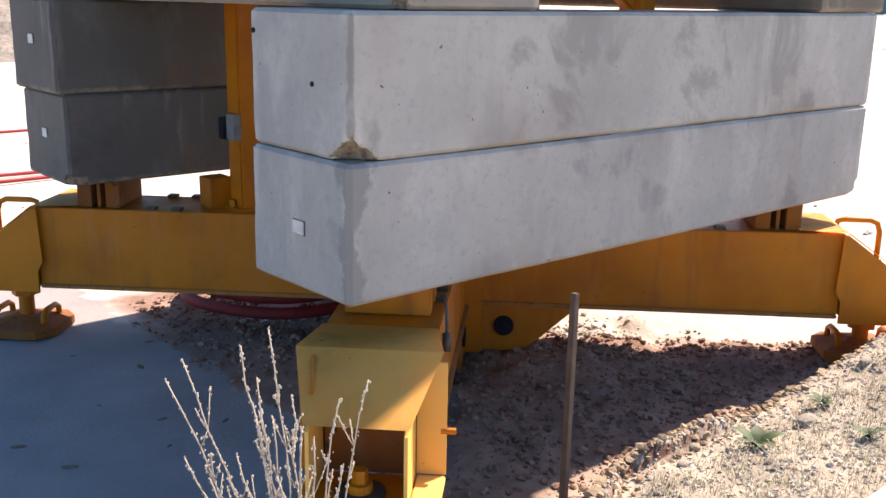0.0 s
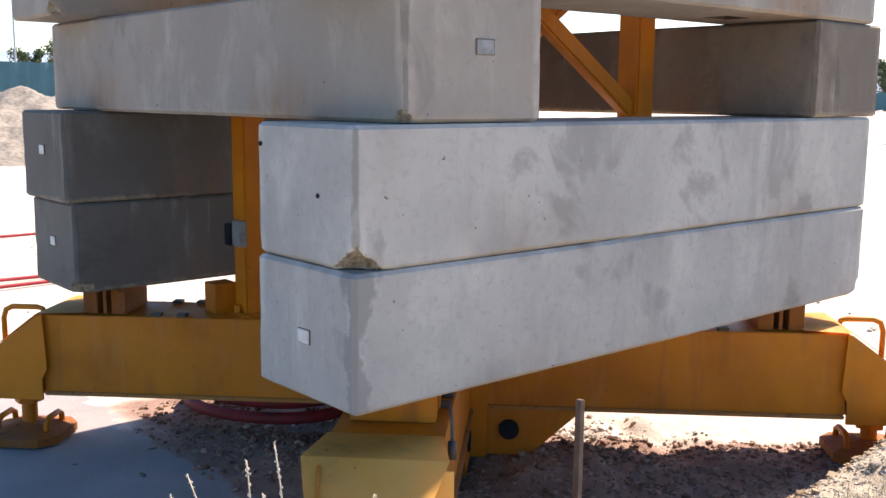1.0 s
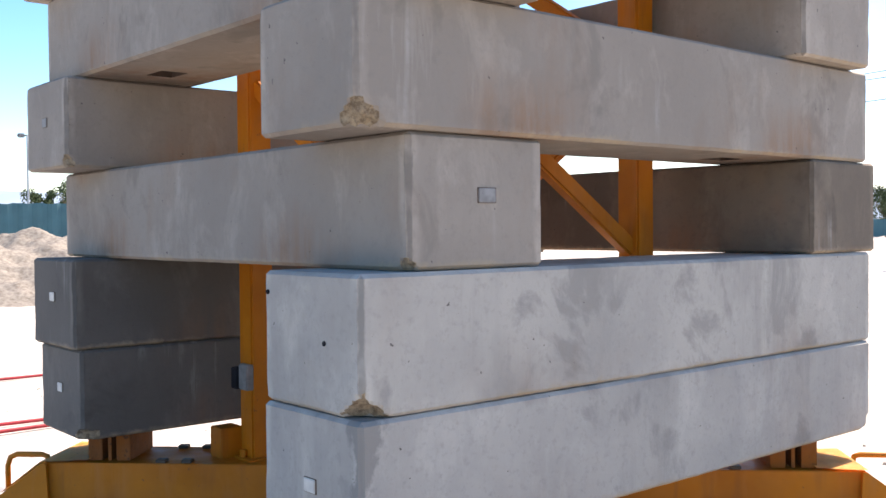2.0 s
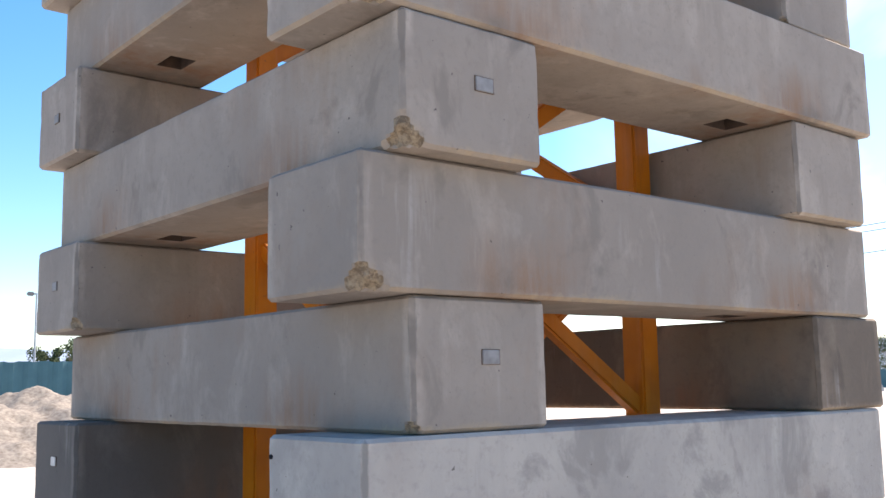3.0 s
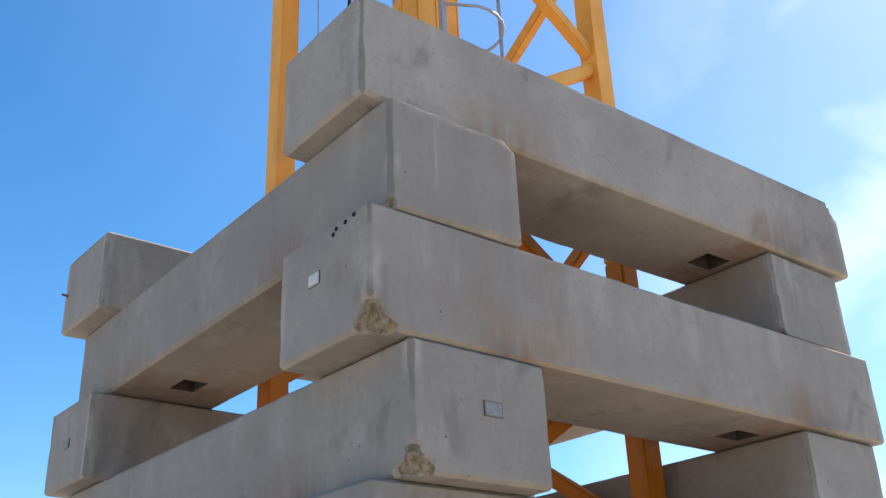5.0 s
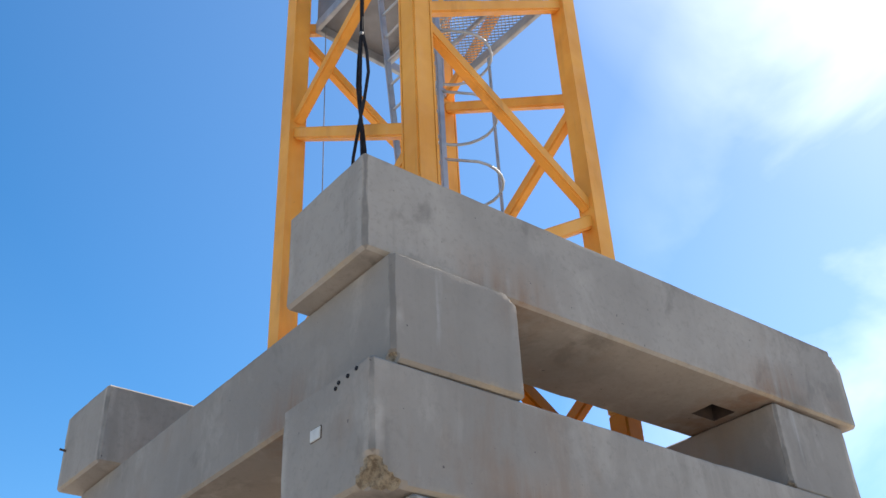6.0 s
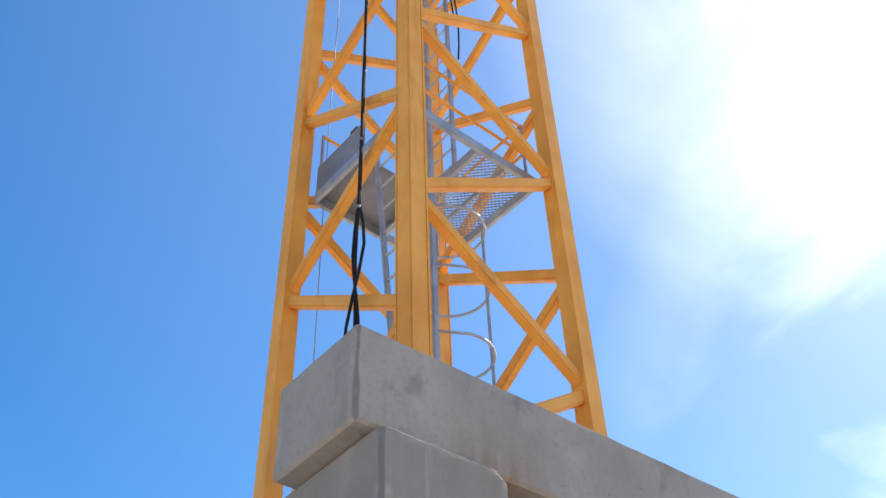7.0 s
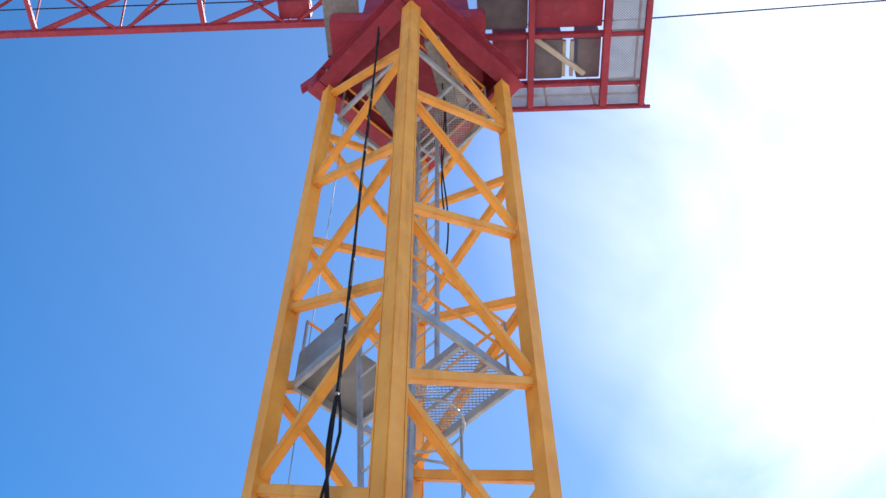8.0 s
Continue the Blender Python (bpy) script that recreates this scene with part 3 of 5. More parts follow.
def base_arm(turn):
    m = pose(0, 0, 0, 0, 0, turn)
    top_z = TOP + (0.012 if turn == FRONT else 0.05)
    bm = bmesh.new()
    for s in (-1, 1):
        add_box(bm, (0.35, s * 0.25 - 0.012, BOT + 0.02), (2.74, s * 0.25 + 0.012, top_z - 0.02), m)
    add_box(bm, (0.35, -0.27, top_z - 0.025), (2.74, 0.27, top_z), m, 0.006)
    girder = part("girder", bm, YELLOW, base)
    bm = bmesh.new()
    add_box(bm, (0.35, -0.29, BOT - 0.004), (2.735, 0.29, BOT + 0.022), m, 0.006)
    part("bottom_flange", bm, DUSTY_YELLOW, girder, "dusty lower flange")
    side = [(2.74, BOT - 0.03), (2.74, BOT + 0.12), (2.70, BOT + 0.19), (2.72, top_z + 0.001), (2.75, top_z + 0.001), (3.09, 0.742), (3.16, 0.66), (3.16, BOT - 0.03)]
    bm = bmesh.new()
    add_box(bm, (2.80, -0.264, BOT - 0.03), (3.16, 0.264, BOT - 0.01), m)
    end = part("end_bracket", bm, YELLOW, base, "steel jack bracket")
    if turn == FRONT:
        side = side[:4] + [(2.755, top_z - 0.01), (2.755, BOT - 0.03)]
    for s in (-1, 1):
        bm = bmesh.new()
        add_prism(bm, side, s * 0.30 - 0.01, s * 0.30 + 0.01, m)
        part("side_plate", bm, YELLOW, end)
        bm = bmesh.new()
        add_prism(bm, [(2.8, BOT - 0.008), (2.8, 0.905), (3.09, 0.725), (3.09, BOT - 0.008)], s * 0.205 - 0.008, s * 0.205 + 0.008, m)
        part("cheek_plate", bm, LIT_YELLOW, end)
        if turn == FRONT and s < 0:
            continue
        bm = bmesh.new()
        y0, y1 = (0.215, 0.345) if turn == FRONT else sorted((s * 0.215, s * 0.288))
        x0, z1 = (2.765, 0.935) if turn == FRONT else (3.045, 0.70)
        add_box(bm, (x0, y0, BOT - 0.006), (x0 + 0.017, y1, z1), m)
        part("edge_plate", bm, LIT_YELLOW, end)
    # dark brown back wall: shade of the closed box is in its colour
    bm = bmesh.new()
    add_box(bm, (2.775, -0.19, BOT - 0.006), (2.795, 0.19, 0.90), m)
    part("back_plate", bm, RUST_SHADE_YELLOW, end, "dark back wall of the jack box with the shade inside painted on")
    if turn == FRONT:
        bm = bmesh.new()
        add_box(bm, (2.79, 0.217, BOT - 0.028), (3.14, 0.345, BOT - 0.006), m, 0.005)
        part("foot_ledge", bm, LIT_YELLOW, end, "projecting lower ledge")
        bm = bmesh.new()
        add_rod(bm, m @ Vector((2.774, 0.32, 0.62)), m @ Vector((2.774, 0.385, 0.62)), 0.016, 8)
        part("pin", bm, YELLOW, end)
        bm = bmesh.new()
        add_tube(bm, [m @ Vector(p) for p in ((2.40, 0.29, 1.14), (2.43, 0.305, 1.06), (2.46, 0.312, 0.99), (2.48, 0.312, 0.95))], 0.008, 8)
        add_rod(bm, m @ Vector((2.47, 0.312, 0.965)), m @ Vector((2.50, 0.315, 0.885)), 0.02, 8)
        part("grease_hose", bm, DARK, end, "dark dangling hose end", True)
    bm = bmesh.new()
    cap = [bm.verts.new(m @ Vector(c)) for c in ((2.44, -0.27, top_z + 0.022), (2.44, 0.27, top_z + 0.022), (2.75, 0.325, top_z + 0.020), (3.10, 0.22, 0.76), (3.10, -0.22, 0.76), (2.75, -0.325, top_z + 0.020))]
    bm.faces.new((cap[0], cap[1], cap[2], cap[5]))
    bm.faces.new((cap[5], cap[2], cap[3], cap[4]))
    bmesh.ops.solidify(bm, geom=bm.faces[:], thickness=-0.018)
    part("cap_plate", bm, LIT_YELLOW, end, "bent sloping cover plate")
    if turn != FRONT:
        bm = bmesh.new()
        add_tube(bm, [m @ Vector(c) for c in ((2.79, 0.12, 0.955), (2.80, 0.12, 1.0), (2.84, 0.12, 1.012), (3.02, 0.12, 1.012), (3.07, 0.12, 0.99), (3.09, 0.12, 0.93), (3.09, 0.12, 0.74))], 0.02, 8)
        part("lifting_loop", bm, YELLOW, end, "bent steel lifting loop", True)
    else:
        bm = bmesh.new()
        add_bar(bm, m @ Vector((2.80, -0.235, 0.951)), m @ Vector((2.98, -0.205, 0.849)), 0.016, 0.014, 0.003)
        part("welded_strip", bm, YELLOW, end, "scratched welded strip")
    bm = bmesh.new()
    add_rod(bm, m @ Vector((3.0, 0, 0.10)), m @ Vector((3.0, 0, 0.47)), 0.055, 16)
    add_rod(bm, m @ Vector((3.0, 0, 0.47)), m @ Vector((3.0, 0, 0.53)), 0.035, 6)
    add_rod(bm, m @ Vector((3.0, 0, 0.28)), m @ Vector((3.0, 0, 0.36)), 0.10, 6)
    part("jack_screw", bm, YELLOW, base, "steel jack spindle with a hexagon nut")
    bm = bmesh.new()
    add_rod(bm, m @ Vector((3.0, 0, BOT - 0.01)), m @ Vector((3.0, 0, BOT + 0.012)), 0.11, 20)
    part("washer", bm, DARK, end, "dark greasy washer")
    lift = 0.07 if turn == -45 else 0.0
    bm = bmesh.new()
    pts = [(2.72, -0.16), (2.72, 0.16), (2.82, 0.27), (3.18, 0.27), (3.28, 0.16), (3.28, -0.16), (3.18, -0.27), (2.82, -0.27)]
    low = [bm.verts.new(m @ Vector((x, y, 0.015 + lift))) for x, y in pts]
    mid = [bm.verts.new(m @ Vector((x, y, 0.075 + lift))) for x, y in pts]
    cen = [bm.verts.new(m @ Vector((3 + (x - 3) * 0.3, y * 0.3, 0.13 + lift))) for x, y in pts]
    bm.faces.new(low[::-1])
    bm.faces.new(cen)
    for i in range(8):
        j = (i + 1) % 8
        bm.faces.new((low[i], low[j], mid[j], mid[i]))
        bm.faces.new((mid[i], mid[j], cen[j], cen[i]))
    foot = part("foot_plate", bm, RUST_SHADE_YELLOW, base, "dirty yellow jack foot plate")
    for s in (-1, 1):
        bm = bmesh.new()
        add_tube(bm, [m @ Vector((3 + 0.18 * s, y, z + lift)) for y, z in ((-0.13, 0.07), (-0.12, 0.15), (-0.07, 0.18), (0.07, 0.18), (0.12, 0.15), (0.13, 0.07))], 0.022, 8)
        part("foot_handle", bm, YELLOW, foot, smooth=True)
    # saddles under the lowest blocks
    for u in (2.06 if turn == FRONT else 2.31,):
        bm = bmesh.new()
        for s in (-1, 1):
            add_box(bm, (u + s * 0.10 - 0.05, -0.21, top_z + 0.004), (u + s * 0.10 + 0.05, 0.21, BASE_Z), m, 0.004)
        add_box(bm, (u - 0.012, -0.2, top_z + 0.004), (u + 0.012, 0.2, BASE_Z - 0.02), m)
        # away from the front: rust, deepened by the painted shadow under the blocks
        part("saddle", bm, YELLOW if turn == FRONT else RUST_SHADE_YELLOW, base, "steel saddle under a ballast block")
    # gusset towards the hub
    for s in (-1, 1) if turn != 135 else ():
        bm = bmesh.new()
        add_prism(bm, [(0.3, 0.09), (0.66, 0.09), (1.02, BOT), (0.3, BOT)], s * 0.25 - 0.012, s * 0.25 + 0.012, m)
        part("hub_gusset", bm, YELLOW, base)
    for s in (-1, 1):
        bm = bmesh.new()
        add_rod(bm, m @ Vector((0.52, s * 0.262, 0.27)), m @ Vector((0.52, s * 0.28, 0.27)), 0.07, 16)
        part("pin", bm, BLACK, base, "black greased pin")
    for u in (1.75, 1.93):
        for s in (-1, 1):
            bm = bmesh.new()
            add_box(bm, (u - 0.035, s * 0.225 - 0.035, top_z + 0.001), (u + 0.035, s * 0.225 + 0.035, top_z + 0.024), m, 0.004)
            part("lug", bm, DARK, girder)


for turn in (FRONT, -45, 45, 135):
    base_arm(turn)
bm = bmesh.new()
add_box(bm, (-0.37, -0.37, 0.10), (0.37, 0.37, 0.955), pose(0, 0, 0, 0, 0, 45), 0.01)
part("hub", bm, YELLOW, base, "welded steel hub")

# ---- mast ----
mast = thing("tower_mast", "yellow painted lattice tower crane mast rising from the ballast", "crane mast", at=(0, 0, 0.95))
LEG = 0.933
MTOP = 16.6


def mast_part(ob):
    ob.matrix_parent_inverse = Matrix.Translation((0, 0, -0.95))
    return ob


for sx in (-1, 1):
    for sy in (-1, 1):
        # leg split at 5.7 m: the deeper yellow below paints in the stack's shade
        bm = bmesh.new()
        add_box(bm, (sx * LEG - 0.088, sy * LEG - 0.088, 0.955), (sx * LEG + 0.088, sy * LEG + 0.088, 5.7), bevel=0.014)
        mast_part(part("base_leg", bm, YELLOW, mast, "lower mast leg in deeper yellow for the shade inside the stack"))
        bm = bmesh.new()
        add_box(bm, (sx * LEG - 0.09, sy * LEG - 0.09, 5.702), (sx * LEG + 0.09, sy * LEG + 0.09, MTOP), bevel=0.014)
        # weld seams of the two angles that make the box
        for qx, qy in ((sx, -sy), (-sx, sy)):
            add_box(bm, (sx * LEG + qx * 0.088 - 0.008, sy * LEG + qy * 0.088 - 0.008, 5.71), (sx * LEG + qx * 0.088 + 0.008, sy * LEG + qy * 0.088 + 0.008, MTOP - 0.01))
        leg = mast_part(part("leg", bm, MAST_YELLOW, mast))
        bm = bmesh.new()
        add_box(bm, (sx * LEG - 0.15, sy * LEG - 0.15, 0.956), (sx * LEG + 0.15, sy * LEG + 0.15, 1.0), bevel=0.006)
        for qx in (-1, 1):
            add_rod(bm, (sx * LEG + qx * 0.115, sy * LEG, 1.0), (sx * LEG + qx * 0.115, sy * LEG, 1.05), 0.025, 6)
        mast_part(part("leg_shoe", bm, YELLOW, mast))
        for z in (6.95,):
            bm = bmesh.new()
            add_box(bm, (sx * LEG - 0.02, sy * (LEG + 0.09) - 0.004, z), (sx * LEG + 0.012, sy * (LEG + 0.09) + 0.004, z + 0.09), bevel=0.003)
            mast_part(part("pin_slot", bm, DARK, leg))
        bm = bmesh.new()
        add_box(bm, (sx * 1.09 - 0.085, sy * 1.09 - 0.085, 0.956), (sx * 1.09 + 0.085, sy * 1.09 + 0.085, 1.2), bevel=0.006)
        mast_part(part("leg_bracket", bm, YELLOW, mast))

ZA, PITCH = 7.50, 2.57
HALF = PITCH / 2
# each face zigzags from leg to leg; faces follow one another by a quarter turn
for k in range(4):
    turn = pose(0, 0, 0, 0, 0, -90 * k)
    z = ZA - 2 * PITCH
    right = True
    while z + HALF < MTOP + 0.1:
        a = Vector((LEG - 0.06 if right else -LEG + 0.06, -LEG, z + 0.07))
        b = Vector((-LEG + 0.06 if right else LEG - 0.06, -LEG, min(z + HALF - 0.07, MTOP - 0.06)))
        bm = bmesh.new()
        add_bar(bm, turn @ a, turn @ b, 0.095, 0.115, 0.014)
        # bars low in the stack get the deeper yellow for shade too
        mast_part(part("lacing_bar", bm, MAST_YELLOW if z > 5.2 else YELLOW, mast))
        z += HALF
        right = not right


def ladder(x, y0, y1, z0, z1, lean=0.0, cage=None):
    """Stiles at y0 and y1, rungs along y, with hoops on the +x side from z = cage up."""
    top = None
    for y in (y0, y1):
        bm = bmesh.new()
        add_bar(bm, (x, y, z0), (x + lean, y, z1), 0.03, 0.06, 0.005)
        ob = mast_part(part("ladder_stile", bm, GALV, mast, "galvanised ladder stile"))
        top = top or ob
    rungs = int((z1 - z0) / 0.28)
    for i in range(rungs):
        z = z0 + 0.15 + 0.28 * i
        xx = x + lean * (z - z0) / (z1 - z0)
        bm = bmesh.new()
        add_rod(bm, (xx, y0, z), (xx, y1, z), 0.014, 6)
        mast_part(part("rung", bm, GALV, mast))
    if cage:
        yc, r = (y0 + y1) / 2, 0.36
        hoops = [cage, cage + 0.75, cage + 1.5]
        for z in hoops:
            bm = bmesh.new()
            pts = [(x, y0, z)] + [(x + 0.36 + r * math.sin(t), yc - r * math.cos(t), z) for t in np.linspace(-0.3, math.pi + 0.3, 15)] + [(x, y1, z)]
            add_tube(bm, pts, 0.014, 6)
            mast_part(part("cage_hoop", bm, GALV, mast, "galvanised safety hoop", True))
        for t in (1.2,):
            bm = bmesh.new()
            px, py = x + 0.36 + r * math.sin(t), yc - r * math.cos(t)
            add_bar(bm, (px, py, hoops[0] - 0.5), (px, py, hoops[-1] + 0.1), 0.03, 0.012, 0)
            mast_part(part("cage_strap", bm, GALV, mast))


ladder(-0.31, -0.47, -0.07, 6.3, 10.9, 0.0, 7.85)
ladder(-0.42, -0.42, -0.02, 7.9, 10.3, -0.22)
ladder(0.35, -0.1, 0.3, 10.25, 16.4)


def mesh_panel(name, x0, x1, y0, y1, z, parent, cell=0.055, w=0.007):
    """An expanded metal floor: crossing strips with real gaps."""
    vs, fs = [], []

    def strip(a, b):
        d = (Vector(b) - Vector(a))
        s = Vector((-d.y, d.x, 0)).normalized() * w / 2
        i = len(vs)
        for h in (0, 0.012):
            vs.extend([Vector(a) + s + Vector((0, 0, h)), Vector(a) - s + Vector((0, 0, h)), Vector(b) - s + Vector((0, 0, h)), Vector(b) + s + Vector((0, 0, h))])
        fs.extend([(i, i + 1, i + 2, i + 3), (i + 7, i + 6, i + 5, i + 4), (i, i + 3, i + 7, i + 4), (i + 1, i + 5, i + 6, i + 2)])

    c = -(y1 - y0)
    while c < x1 - x0:
        for flip in (False, True):
            # clip the slanted strip to the panel
            t0, t1 = max(0.0, -c), min(y1 - y0, x1 - x0 - c)
            if t1 - t0 > 0.01:
                xa, xb = x0 + c + t0, x0 + c + t1
                ya, yb = (y1 - t0, y1 - t1) if flip else (y0 + t0, y0 + t1)
                strip((xa, ya, z), (xb, yb, z))
        c += cell
    return mesh_object(name, vs, fs, GALV, parent, "galvanised expanded metal floor")


def rest_platform(z, flip=False):
    top = thing("mast_platform", "grey steel rest platform with mesh floor inside the mast", "platform", at=(0, 0, z))
    inv = Matrix.Translation((0, 0, -z))

    def put(ob):
        ob.matrix_parent_inverse = inv
        return ob

    for a, b in (((-0.80, -0.78, z), (0.86, -0.78, z)), ((-0.80, 0.80, z), (0.86, 0.80, z)), ((0.06, -0.76, z), (0.06, 0.78, z)), ((0.84, -0.76, z), (0.84, 0.35, z)), ((-0.80, -0.76, z), (-0.80, 0.78, z))):
        put(bars("floor_beam", [(a, b, 0.05, 0.11)], GALV, top))
    put(bars("floor_beam", [((0.06, 0.34, z), (0.9, 0.34, z), 0.05, 0.06)], GALV, top))
    put(bars("floor_rib", [((0.45, -0.76, z), (0.45, 0.34, z), 0.025, 0.05)], GALV, top))
    put(mesh_panel("mesh_floor", 0.08, 0.83, -0.75, 0.33, z + 0.056, top))
    if not flip:
        bm = bmesh.new()
        add_box(bm, (-0.79, 0.05, z + 0.056), (0.05, 0.79, z + 0.064), bevel=0.002)
        put(part("floor_plate", bm, DULL_GALV, top, "grey chequer plate"))
        bm = bmesh.new()
        add_box(bm, (-0.81, -0.05, z + 0.066), (-0.80, 0.78, z + 0.46), bevel=0.002)
        put(part("side_panel", bm, DULL_GALV, top, "dull grey sheet guard"))
        bm = bmesh.new()
        add_box(bm, (-0.79, 0.12, z + 0.42), (-0.68, 0.24, z + 0.56), bevel=0.01)
        put(part("junction_box", bm, DARK, top, "small dark junction box"))
    for h in (0.5, 0.95):
        put(bars("guard_rail", [((-0.79, -0.7, z + h), (0.8, -0.7, z + h), 0.03, 0.03)], MAST_YELLOW, top))
        put(bars("guard_rail", [((0.8, -0.7, z + h), (0.8, 0.75, z + h), 0.03, 0.03)], MAST_YELLOW, top))
        put(bars("guard_rail", [((-0.79, 0.75, z + h), (0.8, 0.75, z + h), 0.03, 0.03)], MAST_YELLOW, top))
    for x, y in ((-0.79, -0.7), (0.8, -0.7), (0.8, 0.75), (-0.79, 0.75)):
        put(bars("guard_post", [((x, y, z + 0.05), (x, y, z + 0.97), 0.03, 0.03)], GALV, top))
    return top


rest_platform(10.12)
rest_platform(15.75, True)

# ---- slewing unit: frame axes are turned 45 degrees to the mast ----
UP = pose(0, 0, 0, 0, 0, -45)   # x: towards the machinery, y: away from the viewer
slew = thing("slewing_unit", "dark red steel slewing frame with service walkway and mesh floors", "slewing unit", at=(0, 0, 16.6))


def slew_part(ob):
    ob.matrix_parent_inverse = Matrix.Translation((0, 0, -16.6))
    return ob


for a, b in (((-1.05, -1.05), (1.05, -1.05)), ((1.05, -1.05), (1.05, 1.05)), ((1.05, 1.05), (-1.05, 1.05)), ((-1.05, 1.05), (-1.05, -1.05))):
    bm = bmesh.new()
    a3, b3 = Vector((*a, 16.86)) * 1.0, Vector((*b, 16.86))
    d = (b3 - a3).normalized() * 0.03
    trim = d * (-4.7 if a[0] == b[0] else 4.3)
    add_bar(bm, a3 - trim, b3 + trim, 0.05, 0.43, 0.006)
    for z in (16.63, 17.1):
        add_bar(bm, Vector((*a, z)) - trim, Vector((*b, z)) + trim, 0.26, 0.04, 0.006)
    slew_part(part("ring_beam", bm, RED, slew))
bm = bmesh.new()
add_rod(bm, (0, 0, 16.95), (0, 0, 17.6), 1.05, 40)
slew_part(part("slewing_ring", bm, RED, slew, "dark red slewing ring"))
bm = bmesh.new()
add_box(bm, (-1.0, -1.0, 17.12), (1.0, 1.0, 17.16), bevel=0.005)
slew_part(part("ring_plate", bm, RED, slew))
bm = bmesh.new()
add_prism(bm, [(-1.80, 16.76), (-1.76, 16.64), (-1.70, 16.74), (-1.50, 16.70), (-1.42, 16.64), (-1.42, 17.1), (-1.62, 17.08)], -0.05, 0.05, UP)
slew_part(part("hook_bracket", bm, RED, slew))


def uv(u, v, z):
    return UP @ Vector((u, v, z))


def slew_bar(name, a, b, w, h, material=None, label=""):
    bm = bmesh.new()
    add_bar(bm, uv(*a), uv(*b), w, h, 0.008)
    return slew_part(part(name, bm, material or RED, slew, label))


WZ = 17.6
slew_bar("walkway_beam", (1.0, 0.95, WZ), (3.76, 0.95, WZ), 0.06, 0.10)
slew_bar("walkway_beam", (1.0, 0.55, WZ + 0.1), (3.74, 0.55, WZ + 0.1), 0.07, 0.12)
slew_bar("walkway_beam", (0.9, -0.32, WZ + 0.1), (3.74, -0.32, WZ + 0.1), 0.08, 0.12)
slew_bar("walkway_beam", (0.9, -1.05, WZ + 0.1), (3.74, -1.05, WZ + 0.1), 0.08, 0.14)
slew_bar("walkway_beam", (0.9, -1.7, WZ + 0.1), (3.74, -1.7, WZ + 0.1), 0.08, 0.14)
for u, w in ((1.85, 0.10), (3.06, 0.12), (3.70, 0.09)):
    slew_bar("cross_beam", (u, 0.95, WZ + 0.02), (u, -1.9, WZ + 0.02), w, 0.14)
slew_bar("kick_strip", (3.74, 0.98, WZ + 0.02), (3.86, 0.98, WZ + 0.02), 0.05, 0.06)
slew_bar("diagonal_brace", (1.90, -0.25, WZ + 0.18), (2.75, 0.42, WZ + 0.18), 0.09, 0.06, BEIGE, "beige painted diagonal brace")
for u0, u1, v0, v1 in ((1.35, 3.0, 0.60, 0.93), (3.14, 3.66, 0.60, 0.93), (3.14, 3.66, -0.28, 0.52), (3.14, 3.66, -1.6, -0.36)):
    ob = mesh_panel("walkway_mesh", u0, u1, v0, v1, WZ + 0.06, slew, 0.045, 0.014)
    ob.matrix_parent_inverse = Matrix.Translation((0, 0, -16.6))
    ob.matrix_basis = UP
for u0, u1, v0, v1, m, lab in ((1.25, 1.80, -0.25, 0.50, RED, "red floor plate"), (1.92, 2.38, -0.20, 0.50, HOUSING, "dark machinery housing"), (2.62, 3.0, -0.2, 0.50, HOUSING, "dark machinery housing"),
                               (1.92, 3.0, -1.0, -0.40, RED, "red floor plate"), (1.0, 1.8, -1.0, -0.40, HOUSING, "dark machinery housing"), (1.0, 3.0, -1.65, -1.1, HOUSING, "dark machinery housing")):
    bm = bmesh.new()
    add_box(bm, (u0, v0, WZ + 0.20), (u1, v1, WZ + 0.75), UP, 0.01)
    slew_part(part("machinery_box", bm, m, slew, lab))
for u in (2.42, 2.55):
    bm = bmesh.new()
    add_box(bm, (u - 0.04, -0.15, WZ + 0.22), (u + 0.02, 0.48, WZ + 0.30), UP, 0.005)
    slew_part(part("cable_tray", bm, BEIGE, slew, "pale sheet metal tray"))
# handrail of the walkway
for z in (18.1, 18.65):
    slew_bar("handrail", (1.3, 0.97, z), (3.76, 0.97, z), 0.035, 0.035)
    slew_bar("handrail", (3.76, 0.97, z), (3.76, -1.8, z), 0.035, 0.035)
for u in (1.35, 2.15, 2.95, 3.76):
    slew_bar("handrail_post", (u, 0.97, WZ), (u, 0.97, 18.68), 0.04, 0.04)
# grey mesh cage on the jib side
bm = bmesh.new()
add_box(bm, (-1.42, -1.3, 17.5), (-0.86, -0.15, 17.54), UP, 0.004)
for v in (-1.28, -0.17):
    add_box(bm, (-1.42, v - 0.02, 17.5), (-0.86, v + 0.02, 18.6), UP, 0.004)
slew_part(part("side_cage", bm, GREYPLATE, slew, "dull grey sheet and mesh cage"))
for u in (-1.40, -1.14, -0.88):
    slew_bar("cage_bar", (u, -0.14, 17.0), (u, -0.14, 18.4), 0.03, 0.03, GALV)
bm = bmesh.new()
add_box(bm, (-1.3, -0.9, 17.15), (1.1, 0.9, 17.5), UP, 0.02)
slew_part(part("turntable", bm, RED, slew, "dark red welded turntable"))
bm = bmesh.new()
add_prism(bm, [(-0.9, 17.5), (0.9, 17.5), (0.75, 20.9), (-0.75, 20.9)], -0.6, 0.6, UP)
slew_part(part("tower_head", bm, RED, slew, "red steel head of the crane"))
